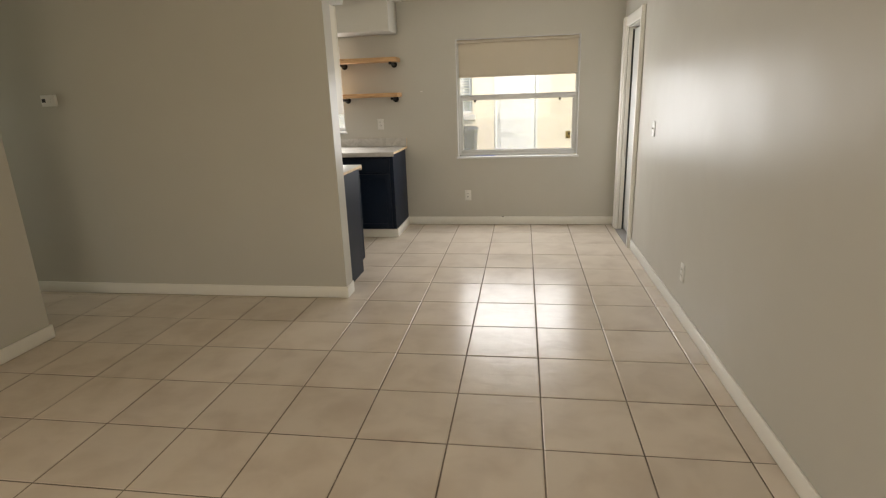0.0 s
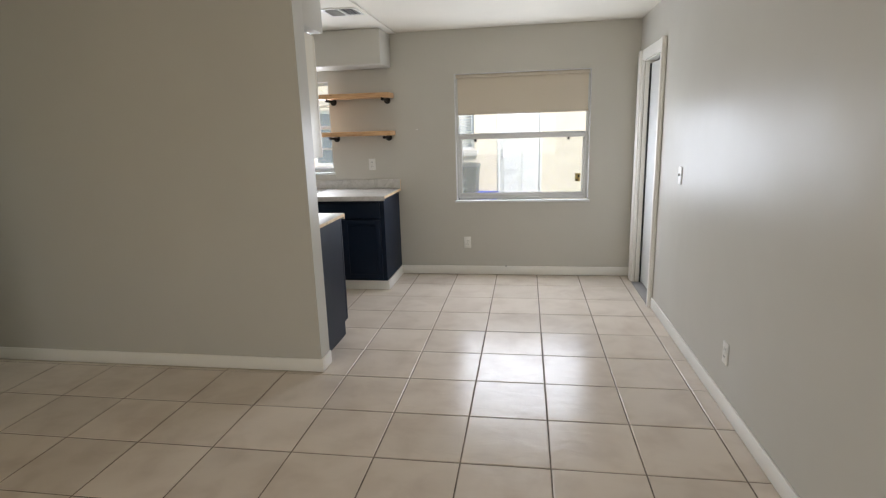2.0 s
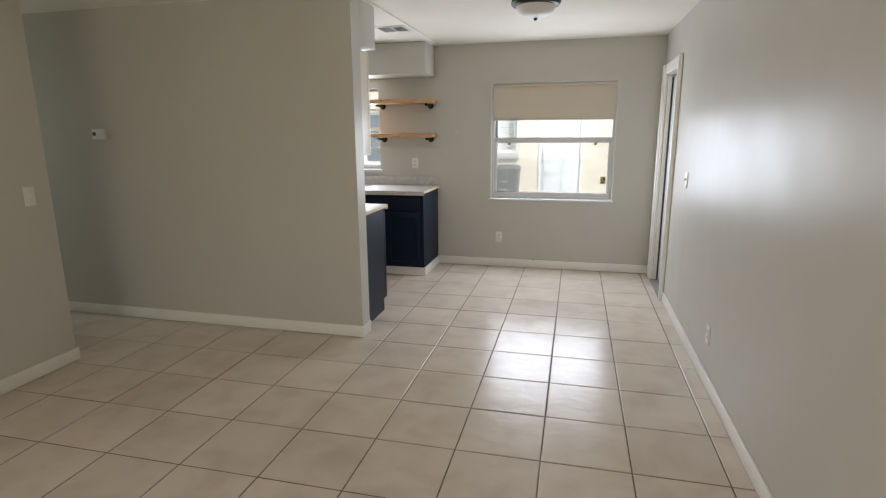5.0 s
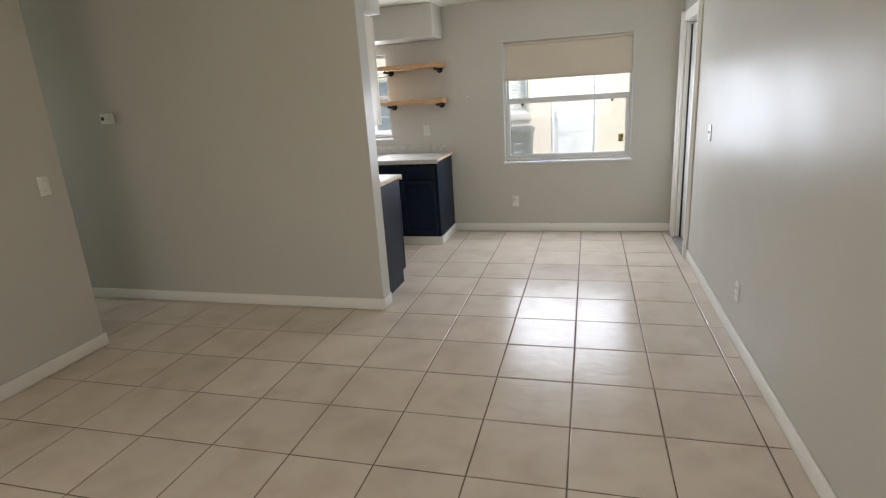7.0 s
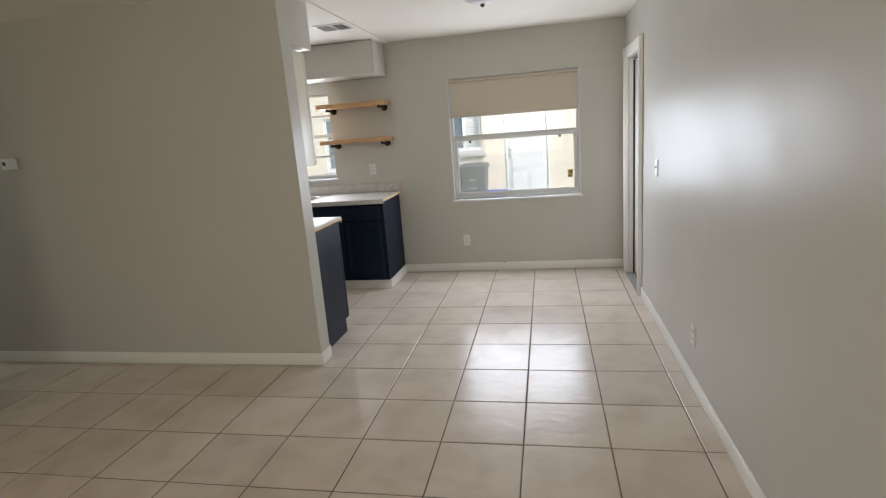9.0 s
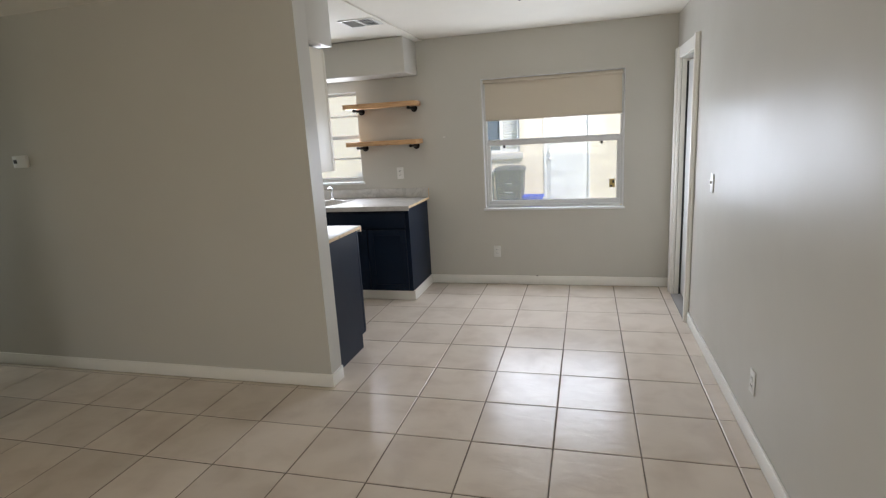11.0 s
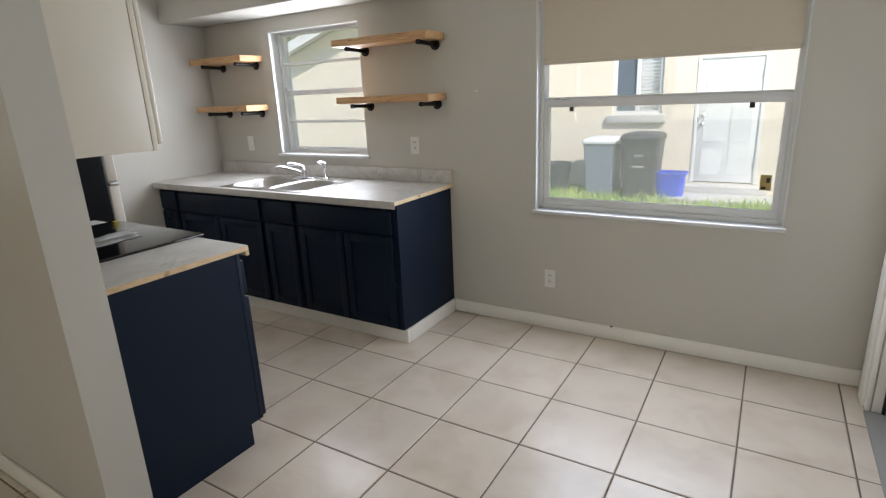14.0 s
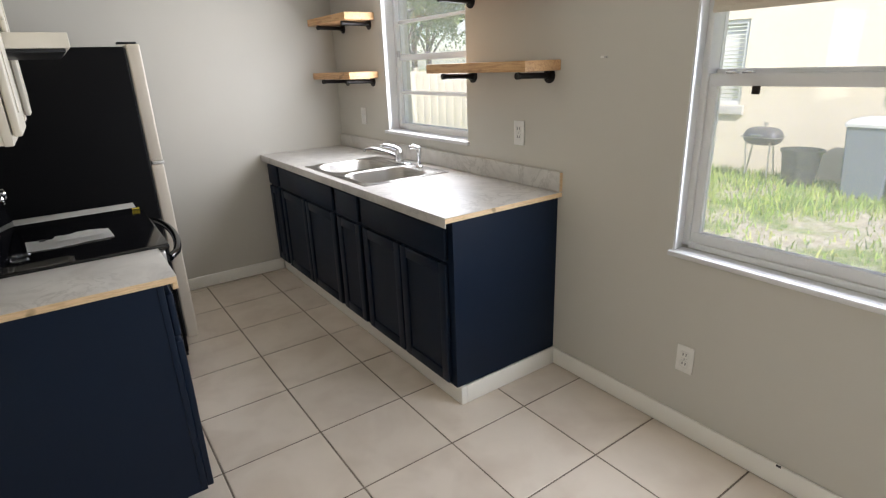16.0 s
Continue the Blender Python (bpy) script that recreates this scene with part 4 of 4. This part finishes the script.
for a, b, c, d in ((vx0, vx1, vy0, vy0 + 0.02), (vx0, vx1, vy1 - 0.02, vy1), (vx0, vx0 + 0.02, vy0 + 0.02, vy1 - 0.02), (vx1 - 0.02, vx1, vy0 + 0.02, vy1 - 0.02)):
    part("frame", bm_box(a, b, c, d, vz - 0.008, vz - 0.0003, 0.002), PLATE, vent)
vm = (vx0 + vx1) / 2
part("divider", bm_box(vm - 0.006, vm + 0.006, vy0 + 0.02, vy1 - 0.02, vz - 0.009, vz - 0.0021, 0.001), PLATE, vent)
for k in range(7):
    # blades run across one half of the grille and lengthwise in the other
    y = vy0 + 0.04 + k * 0.03
    bm = bm_box(vx0 + 0.021, vm - 0.007, y - 0.006, y + 0.006, vz - 0.0088, vz - 0.0076)
    bmesh.ops.rotate(bm, cent=(0, y, vz - 0.0082), matrix=Matrix.Rotation(radians(58), 3, "X"), verts=bm.verts[:])
    part("slat", bm, PLATE, vent)
for k in range(4):
    x = vm + 0.025 + k * 0.027
    bm = bm_box(x - 0.006, x + 0.006, vy0 + 0.021, vy1 - 0.021, vz - 0.0088, vz - 0.0076)
    bmesh.ops.rotate(bm, cent=(x, 0, vz - 0.0082), matrix=Matrix.Rotation(radians(58), 3, "Y"), verts=bm.verts[:])
    part("slat", bm, PLATE, vent)

# ---- the yard and the house across it ----
GZ, YH = -0.32, 13.3


def grounds():
    bm = bmesh.new()
    s = 900
    v = [bm.verts.new(p) for p in ((-s, -s, GZ), (s, -s, GZ), (s, s, GZ), (-s, s, GZ))]
    bm.faces.new(v)
    structure("ground", bm, GROUND, "patchy lawn of weeds and pale sand", "ground")


grounds()


def grass():
    rng = np.random.default_rng(4)
    n = 36000
    x = rng.uniform(-14, 3.5, n)
    y = 7.0 + 6.1 * rng.beta(1.9, 0.85, n)
    tuft = np.array([noise.noise(Vector((a * 0.9, b * 0.9, 3.1))) for a, b in zip(x, y)])
    keep = tuft + 0.45 * (y - 9.5) / 2.2 > rng.uniform(-0.35, 0.35, n)
    slab = (x > -0.95) & (x < 0.55) & (y > 12.35)
    keep &= ~slab
    x, y, tuft = x[keep], y[keep], tuft[keep]
    n = len(x)
    h = (0.05 + 0.14 * rng.random(n) ** 1.6) * (0.75 + 0.7 * np.clip(tuft + 0.3, 0, 1)) * np.clip((y - 7.6) / 3.6, 0.22, 1.0)
    a = rng.uniform(0, 2 * math.pi, n)
    w = 0.006 + 0.006 * rng.random(n)
    lean = h * rng.uniform(0.1, 0.7, n)
    la = rng.uniform(0, 2 * math.pi, n)
    verts = np.zeros((n, 5, 3))
    for k, (sw, t) in enumerate(((-1, 0), (1, 0), (-0.7, 0.55), (0.7, 0.55), (0, 1))):
        bend = t ** 1.8
        verts[:, k, 0] = x + sw * w * np.cos(a) + bend * lean * np.cos(la)
        verts[:, k, 1] = y + sw * w * np.sin(a) + bend * lean * np.sin(la)
        verts[:, k, 2] = GZ - 0.004 + t * h
    base = np.arange(n) * 5
    quads = np.stack([base, base + 1, base + 3, base + 2], 1).tolist()
    tris = np.stack([base + 2, base + 3, base + 4], 1).tolist()
    me = bpy.data.meshes.new("grass")
    me.from_pydata(verts.reshape(-1, 3).tolist(), [], quads + tris)
    me.materials.append(GRASS)
    tagged(new("grass", me), "tall sunlit grass and weeds in the yard", "grass", kind="stuff")


grass()


def neighbour():
    h = thing("neighbour_house", (-2, YH + 3, GZ), "cream stucco single-storey house across the yard", "house")
    holes = ((-2.1, -1.25, 1.02, 2.15), (-5.15, -4.15, 0.72, 2.0), (-0.72, 0.29, -0.15, 1.93))
    part("wall", wall_bm("x", YH, YH + 0.2, -10.2, 9.0, GZ, 2.53, holes), STUCCO, h)
    part("wall", wall_bm("y", -10.2, -10.0, YH + 0.2, YH + 8, GZ, 2.53), STUCCO, h)
    # gable facing the yard: roof slabs, rake boards and the wall above the eaves
    xr, zr, xe, fall = -0.6, 5.55, 10.5, 0.31
    for sgn in (-1, 1):
        xo = xr + sgn * xe
        zo = zr - fall * xe
        for name, y0, y1, low, high, mat, lab in (("roof", YH - 0.35, YH + 9.0, 0.0, 0.13, ROOF, ""), ("rake_board", YH - 0.385, YH - 0.351, -0.10, 0.12, DOORWHITE, "white rake board"), ("soffit", YH - 0.35, YH - 0.001, -0.03, -0.002, DOORWHITE, "white soffit")):
            bm = bmesh.new()
            ring = [(xr, zr + low), (xr, zr + high), (xo, zo + high), (xo, zo + low)]
            fa = [bm.verts.new((x, y0, z)) for x, z in ring]
            fb = [bm.verts.new((x, y1, z)) for x, z in ring]
            bm.faces.new(fa)
            bm.faces.new(fb)
            for k in range(4):
                bm.faces.new((fa[k], fa[(k + 1) % 4], fb[(k + 1) % 4], fb[k]))
            part(name, bm, mat, h, lab)
    bm = bmesh.new()
    ring = [(-10.2, 2.751 - 0.22), (9.0, 2.751 - 0.22), (xr, zr - 0.032)]
    fa = [bm.verts.new((x, YH + 0.001, z)) for x, z in ring]
    fb = [bm.verts.new((x, YH + 0.199, z)) for x, z in ring]
    bm.faces.new(fa)
    bm.faces.new(fb)
    for k in range(3):
        bm.faces.new((fa[k], fa[(k + 1) % 3], fb[(k + 1) % 3], fb[k]))
    part("gable_wall", bm, STUCCO, h)
    for x0, x1, z0w, z1w, _ in ((*holes[0], 0), (*holes[1], 0)):
        w = part("window", wall_bm("x", YH + 0.03, YH + 0.1, x0 + 0.001, x1 - 0.001, z0w + 0.001, z1w - 0.001, ((x0 + 0.06, (x0 + x1) / 2 - 0.03, z0w + 0.06, z1w - 0.06), ((x0 + x1) / 2 + 0.03, x1 - 0.06, z0w + 0.06, z1w - 0.06))), DOORWHITE, h, "white framed window")
        part("pane", bm_box(x0 + 0.06, (x0 + x1) / 2 - 0.03, YH + 0.06, YH + 0.066, z0w + 0.06, z1w - 0.06), DARKPANE, w)
        part("pane", bm_box((x0 + x1) / 2 + 0.03, x1 - 0.06, YH + 0.06, YH + 0.066, z0w + 0.06, z1w - 0.06), GLASS, w)
        for k in range(int((z1w - z0w) / 0.06)):
            zz = z0w + 0.05 + k * 0.06
            part("blind_slat", bm_box(x0 + 0.02, x1 - 0.02, YH + 0.12, YH + 0.15, zz, zz + 0.045), DOORWHITE, w)
        part("sill", bm_box(x0 - 0.08, x1 + 0.08, YH - 0.07, YH - 0.001, z0w - 0.15, z0w - 0.01, 0.012), CONCRETE, h, "weathered concrete sill")
    d = part("door", bm_box(-0.67, 0.24, YH + 0.004, YH + 0.05, -0.13, 1.88, 0.004), DOORWHITE, h, "white panelled back door, closed")
    for r0, r1 in ((0.0, 0.42), (0.55, 1.1), (1.22, 1.72)):
        for c0, c1 in ((-0.57, -0.27), (-0.16, 0.14)):
            part("panel", bm_box(c0, c1, YH - 0.002, YH + 0.0045, r0, r1), DOORWHITE, d)
    for z in (0.84, 0.99):
        bm = bmesh.new()
        add_lathe(bm, [(0.035, 0.0), (0.035, -0.01), (0.018, -0.02), (0.028, -0.05), (0.015, -0.06)], (-0.59, YH + 0.004, z), "y", 16)
        part("knob", bm, STEEL, d, "metal door knob")
    for z in (0.1, 1.55):
        part("hinge", bm_box(0.225, 0.239, YH - 0.01, YH + 0.0035, z, z + 0.12), STEEL, d)
    for a0, a1, c0, c1 in ((-0.72, -0.67, -0.15, 1.93), (0.24, 0.29, -0.15, 1.93), (-0.67, 0.24, 1.885, 1.93)):
        part("door_frame", bm_box(a0 + 0.001, a1 - 0.001, YH - 0.012, YH + 0.1, c0 + 0.001, c1 - 0.001, 0.003), DOORWHITE, h)
    part("door_step", bm_box(-0.85, 0.45, YH - 0.35, YH - 0.002, GZ + 0.001, -0.16, 0.01), CONCRETE, h, "low concrete step")
    part("slab", bm_box(-1.0, 0.6, YH - 1.0, YH - 0.351, GZ + 0.001, GZ + 0.05, 0.01), CONCRETE, h, "pale concrete pad")


neighbour()


GRILLBLACK = painted("faded_black_enamel", (0.07, 0.065, 0.075), 0.4, 0.05, 0.15)
STAMP = material("pale_stamp", (0.45, 0.46, 0.47), 0.6)


def wheelie_bin(name, x, y, wide, deep, high, mat, lidmat, label, lid_label=""):
    b = thing(name, (x, y, GZ), label, "rubbish bin")
    bm = bmesh.new()
    rings = []
    for z, f in ((0.0, 0.80), (0.06, 0.82), (high * 0.86, 0.98), (high * 0.9, 1.0)):
        rings.append([bm.verts.new((px, py, GZ + z)) for px, py in rounded_loop(x, y, wide / 2 * f, deep / 2 * f, 0.05, 32)])
    for p, q in zip(rings, rings[1:]):
        for k in range(32):
            bm.faces.new((p[k], p[(k + 1) % 32], q[(k + 1) % 32], q[k]))
    bm.faces.new(rings[0])
    bm.faces.new(rings[-1])
    part("bin_body", bm, mat, b)
    bm = bmesh.new()
    rings = []
    for z, f in ((0.9, 1.06), (0.935, 1.06), (0.98, 0.92), (1.0, 0.6)):
        rings.append([bm.verts.new((px, py, GZ + high * z + 0.002)) for px, py in rounded_loop(x, y, wide / 2 * f, deep / 2 * f, 0.06, 32)])
    for p, q in zip(rings, rings[1:]):
        for k in range(32):
            bm.faces.new((p[k], p[(k + 1) % 32], q[(k + 1) % 32], q[k]))
    bm.faces.new(rings[0])
    bm.faces.new(rings[-1])
    part("lid", bm, lidmat, b, lid_label)
    if mat is BIN_BLACK:
        for z, w in ((0.66, 0.07), (0.49, 0.085)):
            part("label_panel", bm_box(x - w, x + w, y - deep / 2 - 0.003, y - deep / 2 * 0.85, GZ + high * z, GZ + high * z + 0.018, 0.002), STAMP, b, "pale stamped label")
    for s in (-1, 1):
        bm = bmesh.new()
        add_lathe(bm, [(0.11, -0.02), (0.12, -0.01), (0.12, 0.01), (0.11, 0.02)], (x + s * (wide / 2 * 0.72), y + deep / 2 * 0.9, GZ + 0.121), "x", 20)
        part("wheel", bm, BIN_BLACK, b)


wheelie_bin("wheelie_bin", -2.08, 12.72, 0.58, 0.62, 1.00, BIN_GREY, material("pale_lid", (0.62, 0.63, 0.62), 0.5), "grey wheeled rubbish bin with a pale lid against the house", "pale grey lid")
wheelie_bin("wheelie_bin", -1.40, 12.66, 0.62, 0.68, 1.08, BIN_BLACK, BIN_BLACK, "black wheeled rubbish bin against the house")


def tub(name, x, y, r0, r1, high, mat, label, square=False):
    t = thing(name, (x, y, GZ), label, "tub")
    bm = bmesh.new()
    rings = []
    for r, z in ((r0, 0.0), (r1, high), (r1 + 0.02, high), (r1 + 0.02, high - 0.03), (r1 - 0.012, high - 0.001), (r0 - 0.012, 0.012)):
        pts = rounded_loop(x, y, r * 1.15 if square else r, r * 0.85 if square else r, 0.05 if square else r * 0.98, 28)
        rings.append([bm.verts.new((px, py, GZ + z)) for px, py in pts])
    for p, q in zip(rings, rings[1:]):
        for k in range(28):
            bm.faces.new((p[k], p[(k + 1) % 28], q[(k + 1) % 28], q[k]))
    bm.faces.new(rings[0])
    bm.faces.new(rings[-1])
    part("shell", bm, mat, t)


tub("plastic_tub", -2.92, 12.75, 0.19, 0.25, 0.52, BIN_DARK, "dark round plastic tub against the house")
tub("recycling_tub", -0.92, 12.6, 0.17, 0.2, 0.44, BIN_BLUE, "blue plastic recycling tub beside the step", True)


def grill():
    g = thing("charcoal_grill", (-3.45, 12.7, GZ), "small dark charcoal grill on thin crossed legs", "grill")
    x, y, z = -3.45, 12.7, GZ + 0.66

    def half(lo, hi, ry, rz):
        bm = bmesh.new()
        rings = []
        for k in range(13):
            u = -1 + k / 6
            f = max(0.35, (1 - abs(u) ** 4) ** 0.5)
            ring = []
            for i in range(11):
                a = math.pi * i / 10
                ring.append(bm.verts.new((x + 0.26 * u, y - ry * f * math.cos(a), z + lo + (hi - lo) * f * math.sin(a))))
            rings.append(ring)
        for p, q in zip(rings, rings[1:]):
            for i in range(10):
                bm.faces.new((p[i], p[i + 1], q[i + 1], q[i]))
            bm.faces.new((p[10], p[0], q[0], q[10]))
        bm.faces.new(rings[0])
        bm.faces.new(rings[-1])
        return bm

    part("bowl", half(-0.004, -0.13, 0.17, 0.13), GRILLBLACK, g)
    lid = part("lid", half(0.004, 0.14, 0.18, 0.14), GRILLBLACK, g)
    part("rim", bm_box(x - 0.262, x + 0.262, y - 0.183, y + 0.183, z - 0.004, z + 0.004, 0.002), STEEL, g, "thin pale rim")
    bm = bmesh.new()
    add_tube(bm, [(x - 0.1, y - 0.17, z + 0.035), (x - 0.1, y - 0.215, z + 0.04), (x + 0.1, y - 0.215, z + 0.04), (x + 0.1, y - 0.17, z + 0.035)], 0.011, 8)
    part("handle", bm, CHROME, lid, "bright metal handle")
    bm = bmesh.new()
    add_lathe(bm, [(0.012, 0.0), (0.012, 0.03), (0.03, 0.035), (0.03, 0.06), (0.01, 0.066)], (x + 0.02, y, z + 0.138), "z", 14)
    part("vent_knob", bm, STEEL, lid)
    for dx, ex, dy in ((-0.18, -0.1, -0.12), (0.16, 0.2, -0.12), (-0.18, -0.26, 0.12), (0.1, 0.16, 0.12)):
        bm = bmesh.new()
        add_tube(bm, [(x + dx, y + dy, z - 0.07), (x + ex, y + dy * 1.3, GZ)], 0.012, 8)
        part("leg", bm, STEEL, g)


grill()


def tree(x, y, high, spread, seed):
    t = thing("tree", (x, y, GZ), "leafy green tree beyond the yard", "tree", "yard trees")
    rng = random.Random(seed)
    bm = bmesh.new()
    add_tube(bm, [(x, y, GZ), (x + 0.1, y, GZ + high * 0.25), (x - 0.05, y + 0.1, GZ + high * 0.55)], [0.2, 0.15, 0.09], 10)
    tips = []
    for k in range(9):
        a = k * 2.4 + rng.random()
        e = Vector((x + spread * 0.6 * math.cos(a), y + spread * 0.6 * math.sin(a), GZ + high * rng.uniform(0.5, 0.9)))
        s = Vector((x, y, GZ + high * rng.uniform(0.25, 0.5)))
        add_tube(bm, [s, s.lerp(e, 0.5) + Vector((0, 0, 0.2)), e], [0.07, 0.05, 0.02], 6)
        tips.append(e)
    part("trunk", bm, BARK, t)
    verts, faces = [], []
    for e in tips:
        for _ in range(900):
            d = Vector((rng.gauss(0, 1), rng.gauss(0, 1), rng.gauss(0, 0.7))) * spread * 0.27
            c = e + d
            s = rng.uniform(0.05, 0.10)
            u = Vector((rng.gauss(0, 1), rng.gauss(0, 1), rng.gauss(0, 1))).normalized()
            v = u.orthogonal().normalized()
            b = len(verts)
            verts += [c - u * s, c + v * s * 0.45, c + u * s, c - v * s * 0.45]
            faces.append((b, b + 1, b + 2, b + 3))
    me = bpy.data.meshes.new("crown")
    me.from_pydata([tuple(p - ORIGIN[t]) for p in verts], [], faces)
    me.materials.append(LEAF)
    ob = new("crown", me)
    ob.parent = t
    ob["kind"] = "stuff"


for i, (tx, ty, th_, ts) in enumerate(((-14.5, 16.5, 6.0, 2.4), (-18.5, 15.5, 6.5, 2.6), (-16.5, 20.0, 7.5, 3.0), (-22.0, 18.5, 7.0, 3.0), (-13.0, 23.0, 8.0, 3.0), (-26.0, 22.0, 8.0, 3.2))):
    tree(tx, ty, th_, ts, i)
fence = thing("garden_fence", (-20, 13.0, GZ), "cream board garden fence", "fence")
for k in range(60):
    x = -32 + k * 0.36
    part("board", bm_box(x, x + 0.345, 13.0, 13.025, GZ + 0.02, 1.35, 0.004), STUCCO, fence)
for k in range(10):
    x = -31.8 + k * 2.3
    part("post", bm_box(x, x + 0.1, 13.026, 13.12, GZ, 1.45), STUCCO, fence)

# ---- floor tiles ----
P, TX, TY, GAP = 0.4127, -1.19, 2.9, 0.0068
floor = structure("floor", bm_box(-6.15, XR, -3.0, YB, -0.08, -0.003), GROUT, "beige ceramic tile floor with brown grout", "floor")


def tile_mesh(w, d):
    bm = bmesh.new()
    b = 0.003
    lo = [bm.verts.new(p) for p in ((0, 0, -0.006), (w, 0, -0.006), (w, d, -0.006), (0, d, -0.006))]
    md = [bm.verts.new(p) for p in ((0, 0, -0.0018), (w, 0, -0.0018), (w, d, -0.0018), (0, d, -0.0018))]
    hi = [bm.verts.new(p) for p in ((b, b, 0), (w - b, b, 0), (w - b, d - b, 0), (b, d - b, 0))]
    for p, q in ((lo, md), (md, hi)):
        for k in range(4):
            bm.faces.new((p[k], p[(k + 1) % 4], q[(k + 1) % 4], q[k]))
    bm.faces.new(hi)
    return finish("tile", bm, TILE, False)


meshes = {}
far_v, far_f = [], []
rng = random.Random(9)
for i in range(-13, 6):
    for j in range(-15, 8):
        x0, x1 = max(TX + i * P + GAP / 2, -6.14), min(TX + (i + 1) * P - GAP / 2, XR - 0.003)
        y0, y1 = max(TY + j * P + GAP / 2, -2.99), min(TY + (j + 1) * P - GAP / 2, YB - 0.003)
        if x1 - x0 < 0.02 or y1 - y0 < 0.02:
            continue
        hidden = (x1 < XE or (x1 < XL - 0.1 and y1 < 2.8))
        if hidden and not (2.7 < y1 < 3.9 or 2.7 < y0 < 3.9):
            continue
        if y1 > 0.9 and x1 > -4.6:
            key = (round(x1 - x0, 4), round(y1 - y0, 4))
            if key not in meshes:
                meshes[key] = tile_mesh(*key)
            t = new("tile", meshes[key])
            t.location = (x0, y0, rng.uniform(-0.0005, 0.0003))
            t.rotation_euler = (rng.gauss(0, 0.0009), rng.gauss(0, 0.0009), 0)
            t.parent = floor
        else:
            b = len(far_v)
            far_v += [(x0, y0, 0), (x1, y0, 0), (x1, y1, 0), (x0, y1, 0), (x0, y0, -0.006), (x1, y0, -0.006), (x1, y1, -0.006), (x0, y1, -0.006)]
            far_f += [(b, b + 1, b + 2, b + 3)] + [(b + 4 + k, b + 4 + (k + 1) % 4, b + (k + 1) % 4, b + k) for k in range(4)]
me = bpy.data.meshes.new("tile_field")
me.from_pydata(far_v, [], far_f)
me.materials.append(TILE)
rest = new("tile_field", me)
rest.parent = floor
rest["kind"] = "stuff"
